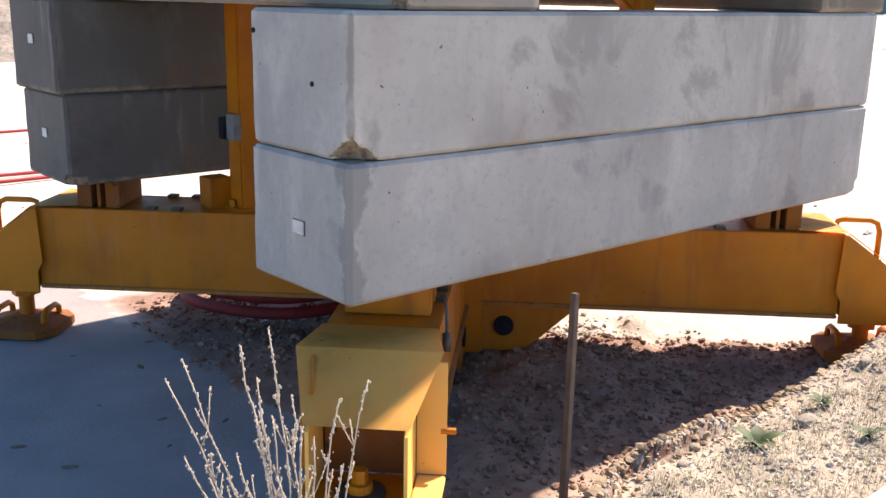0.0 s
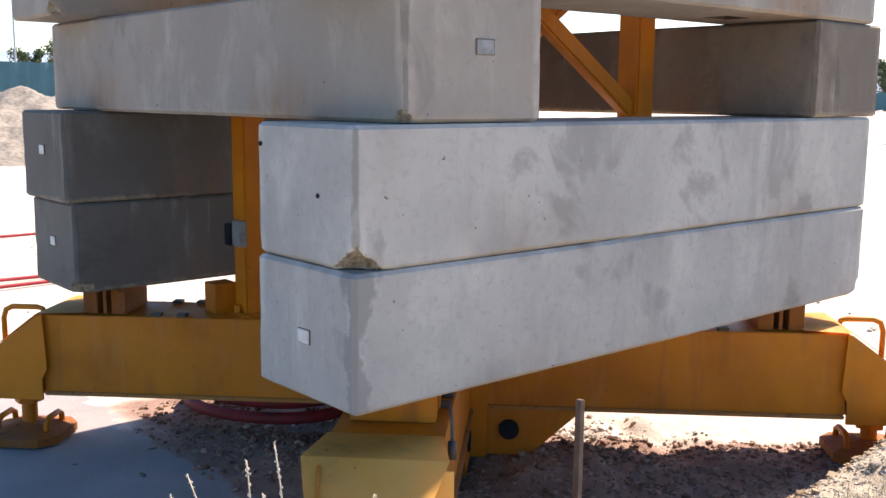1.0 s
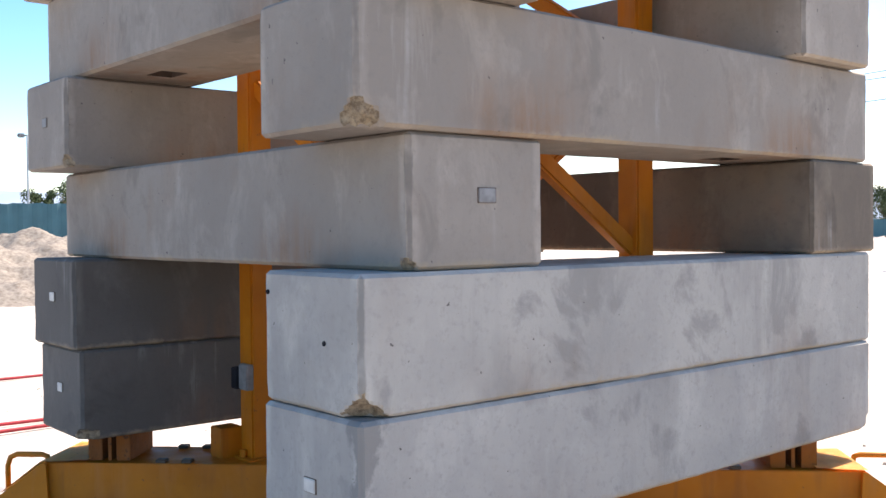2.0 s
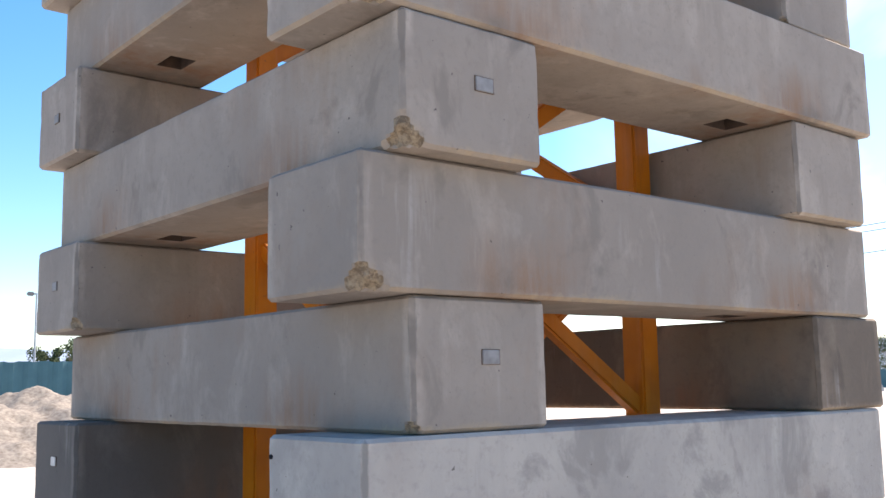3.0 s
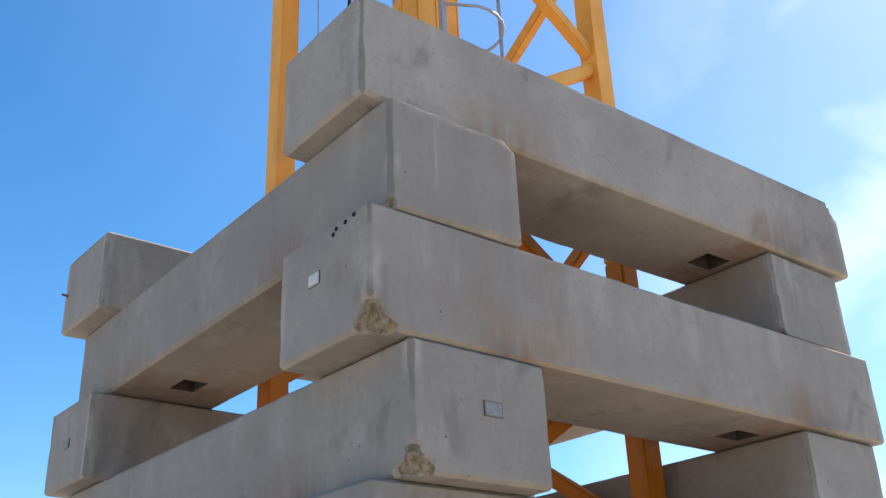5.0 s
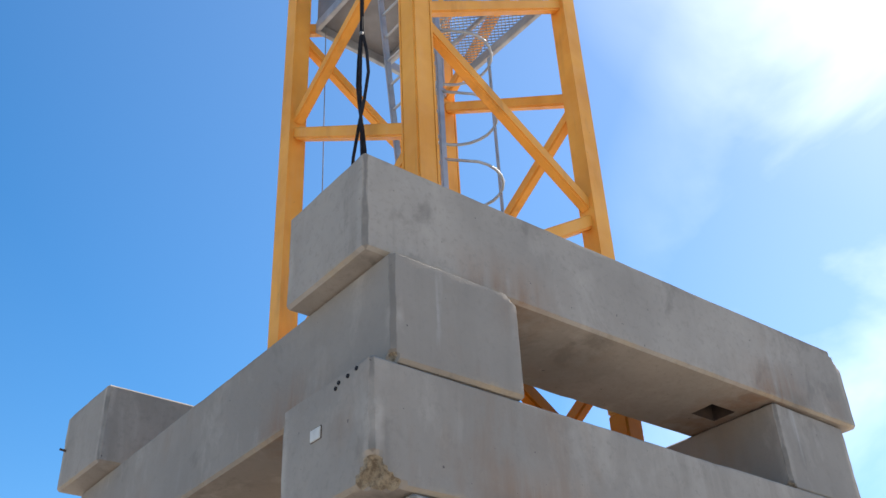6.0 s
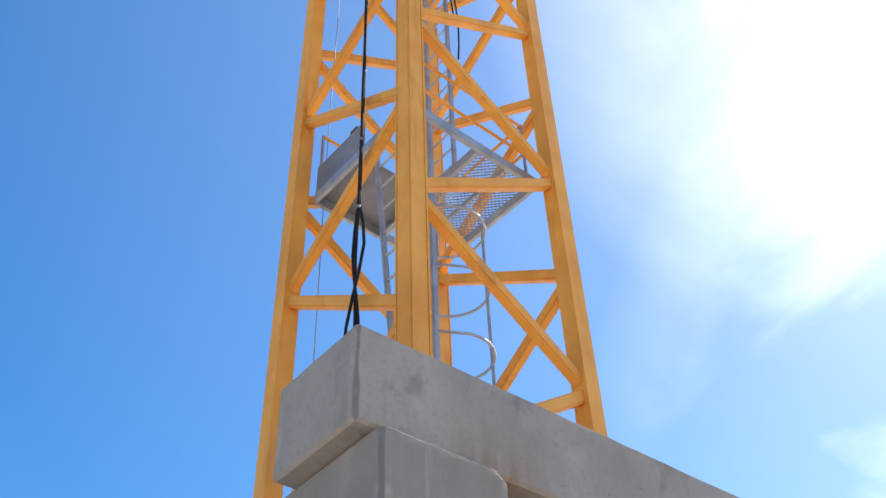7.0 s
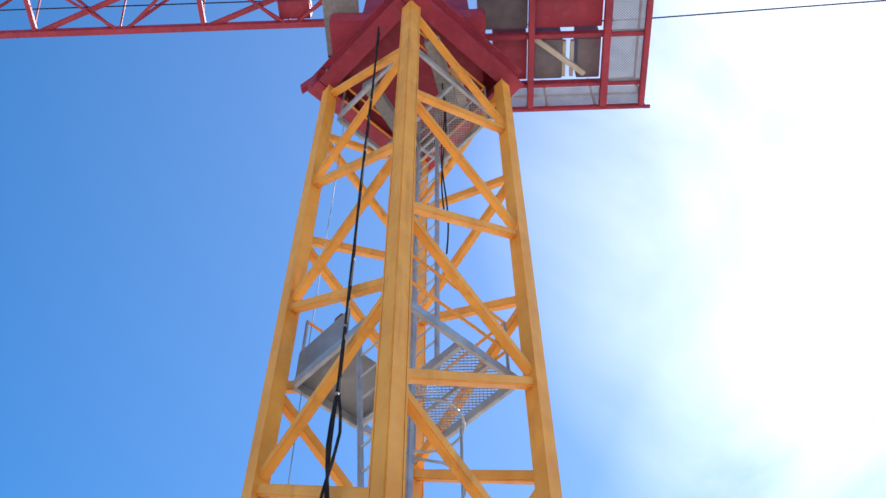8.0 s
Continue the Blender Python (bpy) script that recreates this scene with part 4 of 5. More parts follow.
# pieces under the turntable
for a, b, w, m in (((-0.5, -0.9, 16.2), (0.6, -0.2, 16.2), 0.22, GREYPLATE), ((0.1, -0.75, 16.35), (0.75, -0.3, 16.35), 0.14, BEIGE), ((-0.7, 0.3, 16.3), (0.3, 0.6, 16.3), 0.2, GREYPLATE)):
    bm = bmesh.new()
    add_bar(bm, a, b, w, 0.16, 0.01)
    slew_part(part("duct", bm, m, slew, "grey sheet metal duct"))

for k, (x, y) in enumerate(((0.25, -0.35), (0.32, -0.28), (0.1, -0.5))):
    bm = bmesh.new()
    add_tube(bm, [(x + 0.03 * math.sin(z * 2.1 + k), y + 0.03 * math.cos(z * 1.7 + k), z) for z in np.linspace(17.1, 12.2 + 0.8 * k, 20)], 0.012, 6)
    tagged(part("control_cable", bm, BLACK, None, "", True), "thin black control cable inside the mast head", "cable", "mast cables")

# ---- jib ----
jib = thing("jib", "red painted lattice crane jib seen from below", "crane jib", at=tuple(uv(-0.7, 0, 20.6)))
JZ, JW = 20.62, 0.58


def jib_part(ob):
    ob.matrix_parent_inverse = Matrix.Translation(-uv(-0.7, 0, 20.6))
    return ob


def jib_bar(name, a, b, w, h):
    bm = bmesh.new()
    add_bar(bm, uv(*a), uv(*b), w, h, 0.006)
    return jib_part(part(name, bm, RED, jib))


for v in (-JW, JW):
    jib_bar("lower_chord", (-0.7, v, JZ), (-32, v + (0.1 if v > 0 else 0), JZ), 0.12, 0.13)
jib_bar("upper_chord", (-0.7, 0, JZ + 1.35), (-32, 0, JZ + 1.35), 0.12, 0.12)
BAY = 3.24
for k in range(9):
    u = -0.9 - BAY * k
    mid = u + BAY / 2 if k else u
    top = JZ + 1.35
    jib_bar("cross_bar", (u, -JW, JZ), (u, JW, JZ), 0.09, 0.08)
    if k:
        jib_bar("floor_diagonal", (u + 0.1, JW, JZ + 0.03), (u + BAY - 0.1, -JW, JZ + 0.03), 0.10, 0.07)
        jib_bar("floor_brace", (mid, JW, JZ - 0.03), (u + 0.1, -JW, JZ - 0.03), 0.045, 0.045)
        jib_bar("floor_brace", (mid + 0.15, JW, JZ), (u + BAY - 0.1, -JW, JZ - 0.035), 0.06, 0.05)
    for v in (-JW, JW):
        jib_bar("hanger", (u - 0.05, v, JZ), (u - 0.1, 0, top), 0.035, 0.035)
        if k:
            jib_bar("hanger", (mid, v, JZ), (mid, 0, top), 0.035, 0.035)
            jib_bar("side_lacing", (mid + 0.1, v, JZ), (u + BAY - 0.1, 0, top), 0.055, 0.055)
            jib_bar("side_lacing", (mid - 0.1, v, JZ), (u, 0, top), 0.055, 0.055)
bm = bmesh.new()
add_tube(bm, [uv(-0.8, 0.25, JZ + 0.35), uv(-31, 0.25, JZ + 0.3)], 0.012, 6)
jib_part(part("trolley_rope", bm, BLACK, jib, "thin dark trolley rope"))
bm = bmesh.new()
add_box(bm, (-2.7, 0.15, JZ + 0.08), (-2.1, 0.52, JZ + 0.4), UP, 0.01)
jib_part(part("winch_box", bm, RED, jib))

# pendant rope to the counter side
rope = bmesh.new()
add_tube(rope, [uv(0.6, -0.1, 18.6), uv(3.8, -0.2, 18.5), uv(7.1, -0.35, 18.5), uv(14.0, -0.6, 18.6)], 0.012, 6)
tagged(part("stay_rope", rope, BLACK), "thin dark steel rope running off the crane top", "rope")

# ---- power cables down the mast ----
for k, (dx, dy) in enumerate(((0.0, 0.0), (0.010, 0.016), (-0.012, -0.014))):
    bm = bmesh.new()
    pts = []
    for z in np.linspace(16.5, 6.62, 40):
        sway = 0.02 * math.sin(z * 1.3 + k) + 0.012 * math.sin(z * 3.1 + 2 * k)
        loose = smoothstep(9.2, 8.2, z) * (0.07 if k == 1 else -0.13 if k == 2 else 0.02)
        pts.append((-1.06 + dx + sway, -0.36 + dy + sway + loose * math.sin((9.2 - z) * 2.6), z))
    pts += [(-1.02 + dx, -0.3 + dy, 6.3), (-0.98, -0.2 + dy, 5.9)]
    add_tube(bm, pts, 0.014, 7)
    ob = part("power_cable", bm, BLACK, None, "", True)
    if k == 0:
        for z in (8.9, 9.8, 10.9, 12.1, 13.0, 14.3, 15.4):
            sway = 0.02 * math.sin(z * 1.3) + 0.012 * math.sin(z * 3.1)
            bm = bmesh.new()
            add_rod(bm, (-1.06 + sway, -0.36 + sway, z), (-1.06 + sway, -0.36 + sway, z + 0.03), 0.019, 10)
            part("cable_tie", bm, GREYPLATE, ob, "grey tape band")
    tagged(ob, "black rubber power cable hanging down the mast", "cable", "mast cables")
rope = bmesh.new()
add_tube(rope, [(-0.72 + 0.01 * math.sin(z), 0.75, z) for z in np.linspace(6.3, 16.4, 12)], 0.005, 6)
tagged(part("hoist_rope", rope, GREYPLATE), "thin grey steel rope hanging inside the mast", "rope")
# small switch box on a mast leg
sw = thing("switch_box", "small grey switch box clamped to the mast leg", "switch box", at=(-1.03, 0.92, 1.59))
bm = bmesh.new()
add_box(bm, (-1.06, 0.85, 1.47), (-1.0, 0.97, 1.65), bevel=0.008)
part("housing", bm, GREYPLATE, sw).matrix_parent_inverse = Matrix.Translation((1.03, -0.92, -1.59))
bm = bmesh.new()
add_box(bm, (-1.075, 0.97, 1.47), (-1.02, 1.05, 1.62), bevel=0.006)
part("socket", bm, BLACK, sw, "dark socket").matrix_parent_inverse = Matrix.Translation((1.03, -0.92, -1.59))

# ---- things on the ground ----
bm = bmesh.new()
add_bar(bm, (-1.335, -2.50, -0.05), (-1.205, -2.395, 1.2), 0.032, 0.032, 0.003)
tagged(part("marker_stake", bm, RUST), "thin rusty square steel stake driven into the soil", "stake")

coil = bmesh.new()
pts = [(-0.14 + (0.86 - 0.012 * t + 0.03 * math.sin(3 * t)) * math.cos(t), 1.66 + (0.86 - 0.012 * t + 0.02 * math.sin(2 * t)) * math.sin(t), 0.05 + 0.10 * t / 6.28) for t in np.linspace(2.2, 19.0, 130)]
add_tube(coil, pts, 0.048, 8)
tagged(part("hose_coil", coil, SHADE_RED, None, "", True), "coil of thick red hose lying on the soil", "hose")

for k, (x0, y0, x1, y1) in enumerate(((-9.0, 8.3, 6.0, 7.75), (-9.0, 8.9, 6.0, 8.1), (-8.0, 12.3, 7.0, 12.9), (1.2, 7.9, 7.5, 7.3))):
    bm = bmesh.new()
    pts = [(x, y0 + (y1 - y0) * (x - x0) / (x1 - x0) + 0.07 * math.sin(x * 0.9 + k), 0.05 + ground_z(x, y0)) for x in np.linspace(x0, x1, 24)]
    add_tube(bm, pts, 0.026, 7)
    tagged(part("site_cable", bm, HOSE, None, "", True), "red plastic conduit lying loose on the ground", "conduit", "red conduits")

# pale edging at the top of the bank
bm = bmesh.new()
pts = []
for x in np.linspace(-1.6, 7.0, 20):
    y = -3.65 + 0.02 * (x + 0.5)
    pts.append((x, y, ground_z(x, y) + 0.01))
add_tube(bm, pts, 0.068, 16)
tagged(part("edging_pipe", bm, KERB, None, "", True), "pale grey rounded concrete edging along the bank", "edging")


def rubble(name, count, place, size, material, label, category):
    """Many small angular stones as one mesh."""
    rng = random.Random(len(name) * 7 + count)
    g = 1.618
    shape = [Vector(v).normalized() for v in ((-1, g, 0), (1, g, 0), (-1, -g, 0), (1, -g, 0), (0, -1, g), (0, 1, g), (0, -1, -g), (0, 1, -g), (g, 0, -1), (g, 0, 1), (-g, 0, -1), (-g, 0, 1))]
    tri = [(0, 11, 5), (0, 5, 1), (0, 1, 7), (0, 7, 10), (0, 10, 11), (1, 5, 9), (5, 11, 4), (11, 10, 2), (10, 7, 6), (7, 1, 8), (3, 9, 4), (3, 4, 2), (3, 2, 6), (3, 6, 8), (3, 8, 9), (4, 9, 5), (2, 4, 11), (6, 2, 10), (8, 6, 7), (9, 8, 1)]
    vs, fs = [], []
    while len(fs) < count * 20:
        x, y, ok = place(rng)
        if not ok:
            continue
        s = size[0] * (size[1] / size[0]) ** (rng.random() ** 2.8)
        turn = Euler((rng.random() * 6, rng.random() * 6, rng.random() * 6)).to_matrix()
        c = Vector((x, y, ground_z(x, y) + s * 0.25))
        i = len(vs)
        for v in shape:
            w = turn @ (v * s * rng.uniform(0.5, 1.3))
            w.z *= 0.75
            vs.append(c + w)
        fs += [(a + i, b + i, d + i) for a, b, d in tri]
    return tagged(mesh_object(name, vs, fs, material), label, category, kind="stuff")


def in_soil(rng):
    x, y = rng.uniform(-1.5, 2.4), rng.uniform(-2.3, 2.0)
    if rng.random() < 0.12:
        return rng.uniform(-1.3, 0.6), rng.uniform(0.2, 2.3), True
    return x, y, y > bank_foot(x) - 0.1 and x + 1.02 * y < 0.4 and rng.random() < 0.35 + 0.65 * (x > -0.9)


def on_bank(rng):
    x = rng.uniform(-1.8, 5.5) if rng.random() < 0.75 else rng.uniform(-1.2, 1.5)
    y = bank_foot(x) - rng.random() * 1.9 + 0.2 + rng.gauss(0, 0.08)
    return x, y, True


def on_site(rng):
    a, d = rng.uniform(0, 6.28), rng.uniform(3.2, 22)
    return d * math.cos(a), d * math.sin(a), not (abs(d * math.cos(a) + 4) < 1.6 and abs(d * math.sin(a) + 5) < 1.6)


rubble("soil_clods", 13000, in_soil, (0.004, 0.032), SOIL, "dark brown clods of dug soil and small stones", "soil")
def dug_edge(rng):
    x = rng.gauss(0.45, 0.45)
    y = (0.35 - x) / 1.02 + abs(rng.gauss(0, 0.3))
    return x, y, y > -1.2


rubble("dug_edge_rubble", 1800, dug_edge, (0.006, 0.03), GRAVEL, "pale sunlit rubble along the edge of the dug soil", "rubble")
def on_crest(rng):
    x = rng.uniform(-1.9, 2.2)
    y = bank_foot(x) - rng.gauss(0.07, 0.085)
    return x, y, rng.random() < 0.4 + 0.6 * (x < 0.6)


rubble("crest_clods", 4200, on_crest, (0.006, 0.034), TAN, "tan clods of dry earth along the crest of the bank", "soil")
rubble("bank_gravel", 19000, on_bank, (0.0035, 0.019), GRAVEL, "pale loose gravel covering the sunlit bank", "gravel")
rubble("scattered_stones", 2500, on_site, (0.008, 0.05), GRAVEL, "scattered pale stones on the sandy ground", "stones")


def stone(x, y, size, seed):
    rng = random.Random(seed)
    bm = bmesh.new()
    bmesh.ops.create_icosphere(bm, subdivisions=2, radius=size)
    for v in bm.verts:
        v.co *= 1 + 0.35 * noise.noise(v.co * 9 + Vector((seed, 0, 0)))
        v.co = Vector((v.co.x * 1.3 + x, v.co.y * 0.8 + y, v.co.z * 0.7 + ground_z(x, y) + size * 0.3))
    tagged(part("stone", bm, GRAVEL), "pale angular stone half sunk in the bank", "stone", "larger stones")


for k, (x, y, s) in enumerate(((0.08, -2.86, 0.055), (0.62, -2.78, 0.04), (0.75, -2.95, 0.035), (-0.75, -2.72, 0.03), (-0.15, -3.1, 0.025), (1.0, -2.7, 0.04), (-0.5, -2.6, 0.03))):
    stone(x, y, s, k + 3)


def dark_flake(x, y, size, seed):
    rng = random.Random(seed)
    bm = bmesh.new()
    bmesh.ops.create_icosphere(bm, subdivisions=2, radius=size)
    turn = Matrix.Rotation(rng.uniform(0, 6.28), 3, "Z")
    for v in bm.verts:
        v.co *= 1 + 0.5 * noise.noise(v.co * 14 + Vector((seed, 0, 0)))
        v.co = turn @ Vector((v.co.x * 1.7, v.co.y * 0.6, v.co.z * 0.35)) + Vector((x, y, ground_z(x, y) + size * 0.12))
    tagged(part("dirt_clod", bm, BARK), "small dark clod of dirt on the concrete pad", "dirt clod", "dirt clods")


for k, (x, y) in enumerate(((-2.28, 0.43), (-2.07, 0.01), (-2.86, 0.15), (-2.08, 1.37), (-1.54, 1.32), (-2.73, -0.26), (-2.2, -0.35), (-1.79, -0.24), (-1.81, 0.88))):
    dark_flake(x, y, 0.013 + 0.007 * (k % 3), k + 60)


def blades(name, tufts, place, height, material, label, category, per=9, wide=0.0016, lean=1.3):
    rng = random.Random(tufts + 11)
    vs, fs = [], []
    for _ in range(tufts):
        x, y, ok = place(rng)
        for _ in range(per):
            a = rng.uniform(0, 6.28)
            h = height * rng.uniform(0.4, 1.0)
            d = Vector((math.cos(a), math.sin(a), 0))
            s = Vector((-d.y, d.x, 0)) * wide
            p = Vector((x + rng.gauss(0, 0.03), y + rng.gauss(0, 0.03), 0))
            p.z = ground_z(p.x, p.y) - 0.01
            t = lean * rng.uniform(0.3, 1.2)
            q = p + d * h * t * 0.4 + Vector((0, 0, h * 0.7))
            e = p + d * h * t + Vector((0, 0, h * (1.0 - 0.35 * t)))
            i = len(vs)
            vs += [p - s, p + s, q + s * 0.8, q - s * 0.8, e]
            fs += [(i, i + 1, i + 2, i + 3), (i + 3, i + 2, i + 4)]
    return tagged(mesh_object(name, vs, fs, material), label, category, kind="stuff")


def high_bank(rng):
    x = rng.uniform(-1.6, 4.5)
    return x, bank_foot(x) - 0.35 - rng.random() * 1.2, True


blades("dry_grass", 1700, high_bank, 0.085, STRAW, "short dry straw-coloured grass on the bank", "grass")
blades("green_grass", 40, lambda rng: (rng.uniform(-1.25, 0.9), rng.uniform(-3.3, -2.75), True), 0.07, LEAF, "small green grass tufts on the bank", "grass")


def leafy_plant(x, y, leaves, size, seed):
    rng = random.Random(seed)
    p = thing("leafy_plant", "low green broad-leaved weed growing in gravel", "plant", "green weeds", at=(x, y, ground_z(x, y)))
    for i in range(leaves):
        a = 6.28 * i / leaves + rng.uniform(-0.3, 0.3)
        n, w = size * rng.uniform(0.6, 1.15), size * 0.24
        vs, fs = [], []
        for j in range(6):
            t = j / 5
            r = n * t
            z = n * (1.35 * t - 0.85 * t * t) + 0.005
            ww = w * math.sin(math.pi * min(1, 0.12 + 0.88 * t)) + 0.002
            d, s = Vector((math.cos(a), math.sin(a), 0)), Vector((-math.sin(a), math.cos(a), 0))
            vs += [d * r - s * ww + Vector((0, 0, z + 0.2 * ww)), d * r + Vector((0, 0, z)), d * r + s * ww + Vector((0, 0, z + 0.2 * ww))]
            if j:
                b = 3 * j
                fs += [(b - 3, b - 2, b + 1, b), (b - 2, b - 1, b + 2, b + 1)]
        mesh_object("leaf", vs, fs, LEAF, p, smooth=True)
    return p


leafy_plant(-0.36, -2.86, 9, 0.13, 3)
leafy_plant(0.31, -2.82, 6, 0.08, 5)
leafy_plant(0.0, -3.22, 7, 0.09, 7)


# ---- dry weed in front of the base ----
def dry_weed(x, y, stems):
    rng = random.Random(21)
    z0 = ground_z(x, y)
    w = thing("dry_weed", "tall bare dry weed with pale seed heads", "weed", at=(x, y, z0 - 0.02))
    side, ahead = Vector((0.755, -0.655, 0)), Vector((0.655, 0.755, 0))
    for sx, h, deep in stems:
        tip = side * sx + ahead * deep + Vector((0, 0, h))
        pts = []
        for t in np.linspace(0, 1, 12):
            bend = t ** 1.3
            p = Vector((tip.x * bend, tip.y * bend, tip.z * (t * 1.08 - 0.08 * t * t)))
            p += Vector((rng.gauss(0, 0.0055), rng.gauss(0, 0.0055), 0)) * (t > 0.1)
            pts.append(p)
        bm = bmesh.new()
        add_tube(bm, pts, 0.0025, 5)
        twigs = []
        for _ in range(rng.randint(6, 11)):
            t = rng.uniform(0.35, 0.9)
            i = int(t * 11)
            a = rng.uniform(0, 6.28)
            n = rng.uniform(0.04, 0.13)
            e = pts[i] + Vector((math.cos(a) * n * 0.45, math.sin(a) * n * 0.45, n))
            add_tube(bm, [pts[i], (pts[i] + e) / 2 + Vector((0, 0, -0.006)), e], 0.0018, 4)
            twigs.append((pts[i], e))
        stem = part("stem", bm, DRY, w, smooth=True)
        heads = bmesh.new()
        spots = []
        for k in range(62):
            t = 0.42 + 0.58 * rng.random()
            i = min(10, int(t * 11))
            spots.append(pts[i].lerp(pts[i + 1], t * 11 - i))
        for a, b in twigs:
            spots += [a.lerp(b, rng.uniform(0.25, 1.0)) for _ in range(7)] + [b]
        for s in spots + [pts[-1]]:
            made = bmesh.ops.create_icosphere(heads, subdivisions=1, radius=rng.uniform(0.0014, 0.0036))["verts"]
            o = Vector((rng.gauss(0, 0.0035), rng.gauss(0, 0.0035), rng.gauss(0, 0.004)))
            for v in made:
                v.co = Vector((v.co.x * 1.1, v.co.y, v.co.z * 1.9)) + s + o
        tagged(part("seed_spray", heads, BUD, stem, "small pale seed heads"), kind="stuff")
    return w


WEED_Z = ground_z(-2.86, -2.76)
dry_weed(-2.86, -2.76, [(sx, z - WEED_Z, deep) for sx, z, deep in (
    (-0.43, 1.32, 0.02), (-0.38, 1.37, 0.06), (-0.20, 1.43, 0.03), (-0.09, 1.50, 0.0), (-0.13, 1.36, -0.05), (0.20, 1.32, 0.05), (0.11, 1.29, -0.04), (0.13, 1.08, -0.06), (-0.36, 1.09, -0.05),
    (-0.04, 1.26, 0.06), (-0.10, 1.20, 0.03), (0.03, 1.14, 0.0), (-0.22, 1.05, 0.07), (0.08, 1.0, 0.08), (-0.30, 0.98, 0.03), (-0.06, 1.05, -0.08), (0.0, 1.2, -0.06), (-0.15, 1.25, 0.0))])

# ---- far side of the site ----
def earth_mound(cx, cy, rx, ry, h):
    vs, fs = [], []
    m = 150
    for j in range(m):
        for i in range(m):
            a, b = -1.3 + 2.6 * i / (m - 1), -1.3 + 2.6 * j / (m - 1)
            x, y = cx + a * rx, cy + b * ry
            r2 = a * a + b * b
            top = h * math.exp(-1.4 * r2) * (1 + 0.4 * noise.noise((x * 0.5, y * 0.5, 2))) + 0.22 * noise.noise((x * 1.4, y * 1.4, 5)) + 0.08 * noise.noise((x * 4, y * 4, 8)) + 0.05 * noise.noise((x * 9, y * 9, 3))
            vs.append((x, y, ground_z(x, y) + top * smoothstep(1.7, 0.9, r2) - 0.06))
            if i and j:
                fs.append(((j - 1) * m + i - 1, (j - 1) * m + i, j * m + i, j * m + i - 1))
    return tagged(mesh_object("earth_mound", vs, fs, HEAP, smooth=True), "grey mound of dug earth and gravel near the fence", "earth mound")


HEAP = plain("mound_earth", (0.27, 0.24, 0.20), (0.13, 0.108, 0.088), 7, 0.95, 0.0, 0.8)
earth_mound(10.6, 33.0, 11.0, 6.0, 2.1)
EYE = Vector((-4.42, -5.2, 0))


def bearing(az, d, z=None):
    x, y = EYE.x + d * math.cos(radians(az)), EYE.y + d * math.sin(radians(az))
    return Vector((x, y, ground_z(x, y) if z is None else z))


def net_fence(az0, az1, d, low, high, count):
    f = thing("site_fence", "green debris netting on a steel site fence", "fence", "site fences")
    a, b = bearing(az0, d), bearing(az1, d)
    for i in range(count + 1):
        p = a.lerp(b, i / count)
        g = ground_z(p.x, p.y)
        bars("post", [((p.x + 0.06, p.y + 0.22, g - 0.1), (p.x + 0.06, p.y + 0.22, high + 0.05), 0.09, 0.09)], GALV, f)
        bm = bmesh.new()
        add_box(bm, (p.x - 0.3, p.y - 0.2, g - 0.1), (p.x + 0.3, p.y + 0.2, g + 0.45), bevel=0.03)
        part("foot_block", bm, KERB, f, "pale concrete foot")
        if i < count:
            q = a.lerp(b, (i + 1) / count)
            rng = random.Random(i)
            vs, fs = [], []
            m = 10
            nrm = (b - a).cross(Vector((0, 0, 1))).normalized()
            for j in range(m + 1):
                c = p.lerp(q, j / m)
                o = nrm * 0.08 * math.sin(j * 1.9 + i)
                for h in (low - 0.1 * rng.random(), (low + high) / 2, high - 0.08 * rng.random()):
                    vs.append(Vector((c.x, c.y, h)) + o)
                if j:
                    k = 3 * j
                    fs += [(k - 3, k, k + 1, k - 2), (k - 2, k + 1, k + 2, k - 1)]
            ob = mesh_object("net_panel", vs, fs, NET, f)
            ob.modifiers.new("thick", "SOLIDIFY").thickness = 0.01
    return f


net_fence(62, 86, 60, 1.9, 4.15, 10)
net_fence(14, 34, 80, 1.75, 3.0, 8)

lamp_at = bearing(72.25, 66)
lamp = thing("street_lamp", "tall grey street lamp with one arm", "street lamp", at=tuple(lamp_at))
bm = bmesh.new()
add_rod(bm, (0, 0, -0.1), (0, 0, 8.5 - lamp_at.z), 0.075, 10, 0.05)
part("pole", bm, GALV, lamp)
bm = bmesh.new()
add_box(bm, (-0.52, 0.05, 8.33 - lamp_at.z), (-0.10, 0.32, 8.58 - lamp_at.z), bevel=0.06)
add_bar(bm, (-0.2, 0.12, 8.45 - lamp_at.z), (0.0, 0.0, 8.45 - lamp_at.z), 0.08, 0.08)
part("lamp_head", bm, GREYPLATE, lamp, "grey lamp head")


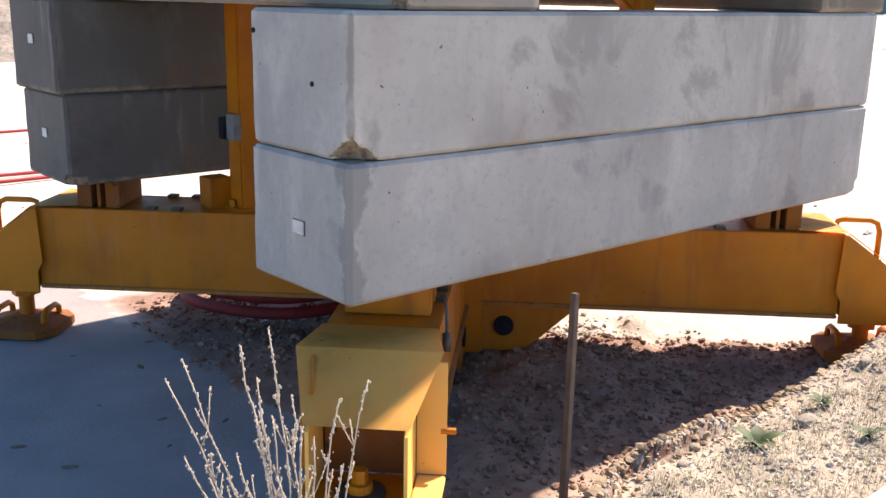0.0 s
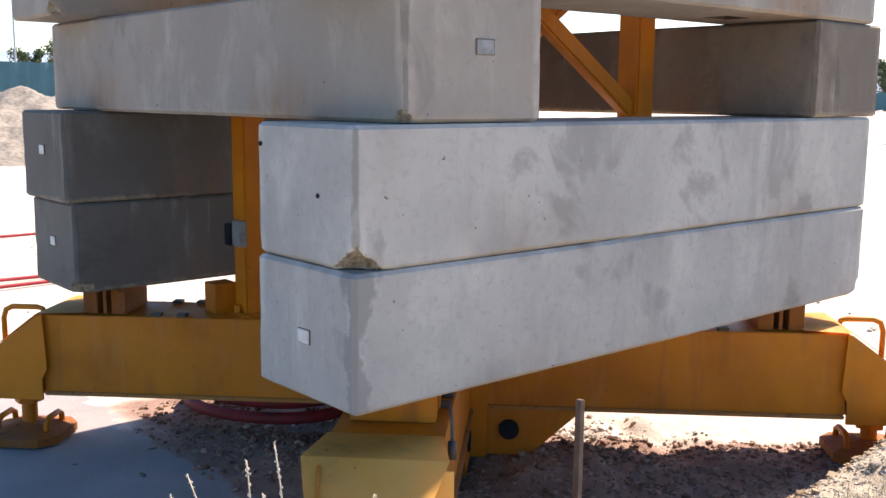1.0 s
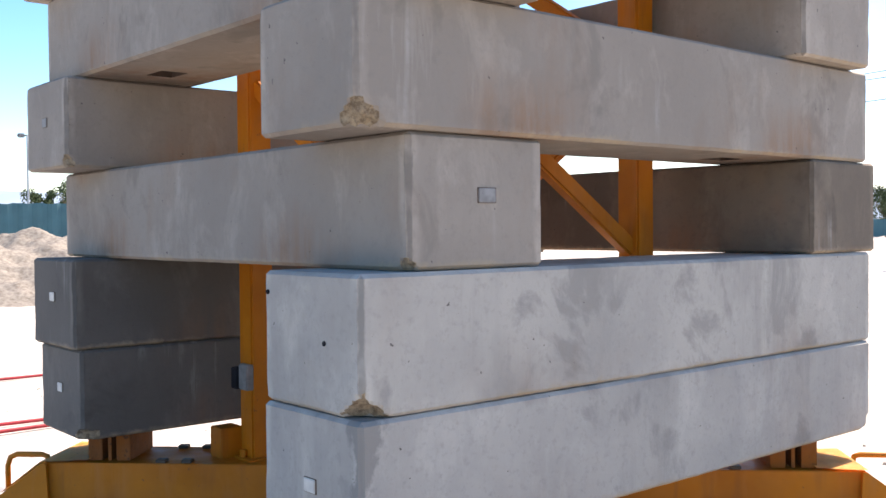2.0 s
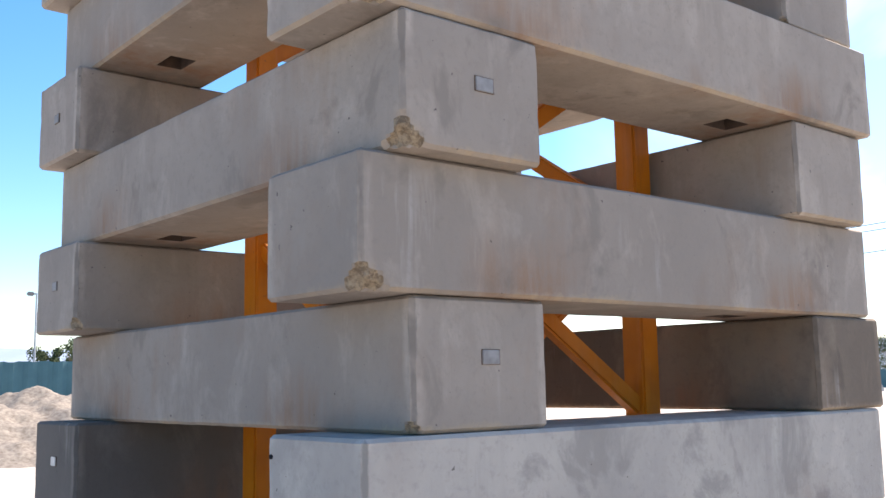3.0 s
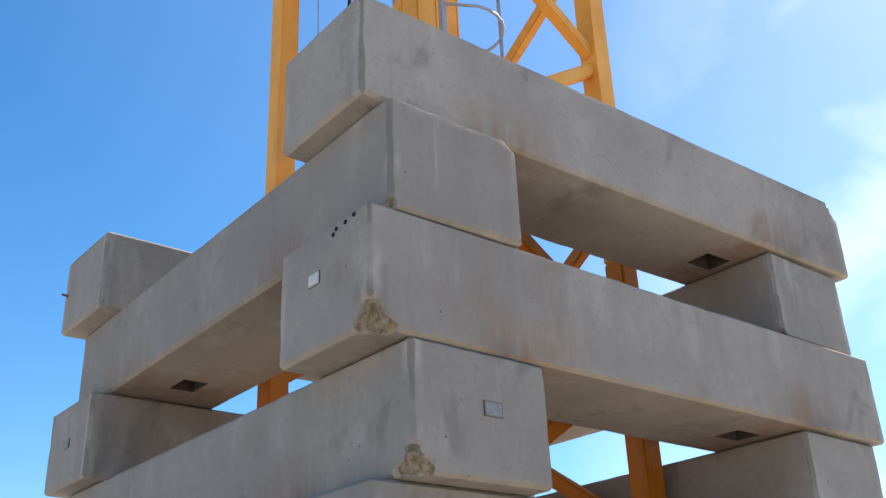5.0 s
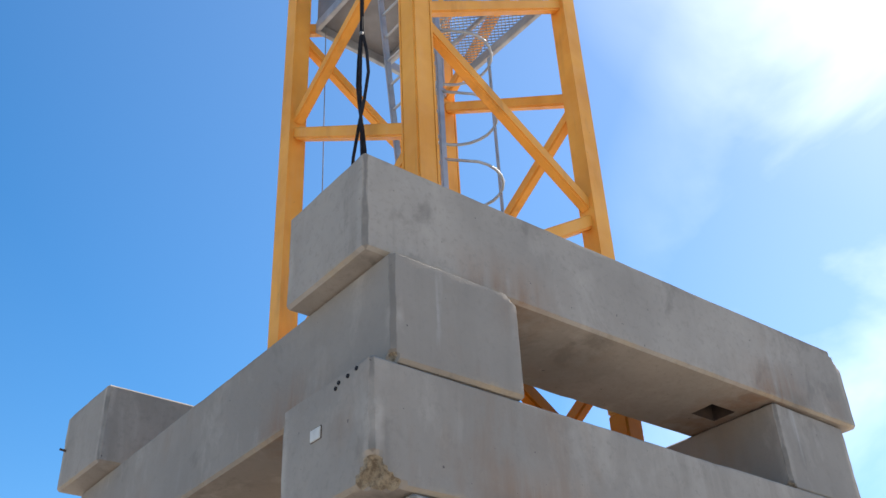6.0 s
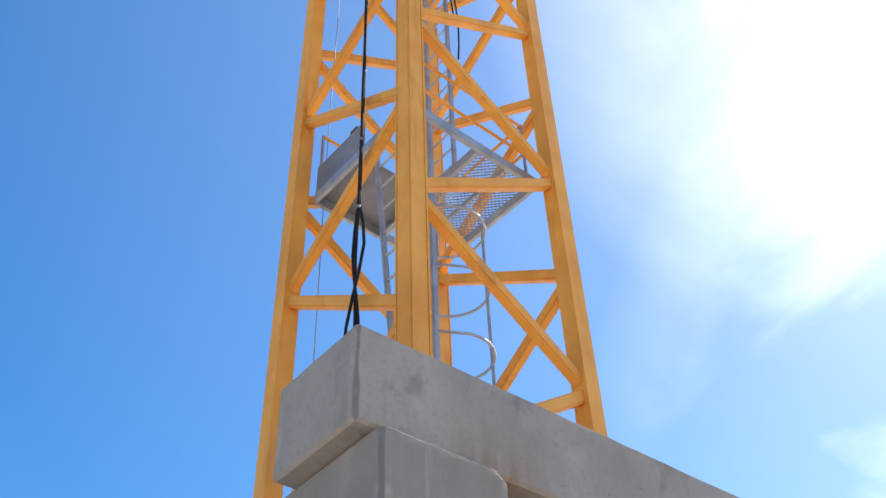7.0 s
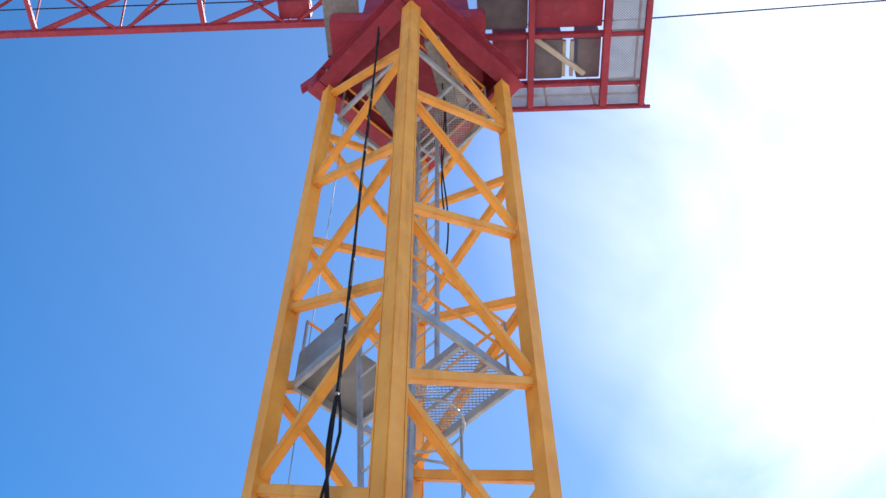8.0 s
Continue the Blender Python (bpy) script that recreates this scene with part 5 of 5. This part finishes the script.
def tree(at, height, spread, seed):
    rng = random.Random(seed)
    t = thing("tree", "dark green bushy tree beyond the site fence", "tree", "far trees", at=tuple(at))
    bm = bmesh.new()
    add_rod(bm, (0, 0, -0.1), (0, 0, height * 0.55), 0.16, 8, 0.08)
    for _ in range(5):
        a = rng.uniform(0, 6.28)
        add_rod(bm, (0, 0, height * rng.uniform(0.3, 0.5)), (math.cos(a) * spread * 0.6, math.sin(a) * spread * 0.6, height * rng.uniform(0.6, 0.85)), 0.06, 6, 0.02)
    part("trunk", bm, BARK, t)
    vs, fs = [], []
    lobes = [(Vector((rng.uniform(-0.62, 0.62) * spread, rng.uniform(-0.62, 0.62) * spread, height * rng.uniform(0.2, 0.92))), spread * rng.uniform(0.22, 0.5)) for _ in range(26)]
    for c, r in lobes:
        for _ in range(330):
            d = Vector((rng.gauss(0, 1), rng.gauss(0, 1), rng.gauss(0, 1))).normalized() * r * rng.random() ** 0.4
            s = rng.uniform(0.05, 0.105)
            e = Euler((rng.random() * 6, rng.random() * 6, rng.random() * 6)).to_matrix()
            i = len(vs)
            vs += [c + d + e @ Vector(v) * s for v in ((-1, -0.5, 0), (0.2, -0.6, 0.1), (1, 0.1, 0), (0, 0.6, 0.1))]
            fs.append((i, i + 1, i + 2, i + 3))
    tagged(mesh_object("crown", vs, fs, TREE, t, "loose dark green foliage"), kind="stuff")
    return t


for k, (az, d, h, s) in enumerate(((71.7, 78, 3.9, 1.3), (70.0, 80, 4.4, 2.0), (68.4, 82, 4.2, 2.0), (76.5, 95, 2.9, 2.2), (25.6, 100, 4.2, 2.6), (23.5, 104, 4.4, 2.8), (27.5, 108, 4.3, 2.6), (21.4, 100, 3.8, 2.4), (29.6, 105, 3.6, 2.4))):
    tree(bearing(az, d), h * 1.12, s, 40 + k)

# overhead line beyond the stack
for az, d in ((22.0, 52), (44.0, 60)):
    p = bearing(az, d)
    pole = thing("utility_pole", "wooden utility pole with a crossarm", "utility pole", "utility poles", at=tuple(p))
    bm = bmesh.new()
    add_rod(bm, (0, 0, -0.2), (0, 0, 8.6 - p.z + 2), 0.14, 8, 0.1)
    part("shaft", bm, BARK, pole)
    bars("crossarm", [((-0.9, 0.9, 10.0 - p.z), (0.9, -0.9, 10.0 - p.z), 0.12, 0.12)], BARK, pole)
for dz, o in ((10.1, -0.8), (10.1, 0.8), (8.9, 0.0)):
    a, b = bearing(22.0, 52), bearing(44.0, 60)
    bm = bmesh.new()
    add_tube(bm, [(a.x + o + (b.x - a.x) * t, a.y - o + (b.y - a.y) * t, dz - 2.2 * t * (1 - t)) for t in np.linspace(0, 1, 14)], 0.02, 5)
    tagged(part("overhead_wire", bm, BLACK), "thin dark overhead wire between poles", "wire", "overhead wires")

vs, fs = [], []
for i in range(181):
    a = 2 * math.pi * i / 180
    h = 92 + 22 * noise.noise((math.cos(a) * 3, math.sin(a) * 3, 0.4)) + 10 * noise.noise((math.cos(a) * 14, math.sin(a) * 14, 2))
    for d, z in ((2300, -5), (2700, h), (3300, -5)):
        vs.append((d * math.cos(a), d * math.sin(a), z))
    if i:
        k = 3 * i
        fs += [(k - 3, k, k + 1, k - 2), (k - 2, k + 1, k + 2, k - 1)]
tagged(mesh_object("backdrop", vs, fs, HILL, smooth=True), "low hills along the horizon, bluish with painted haze", "hills", kind="structure")
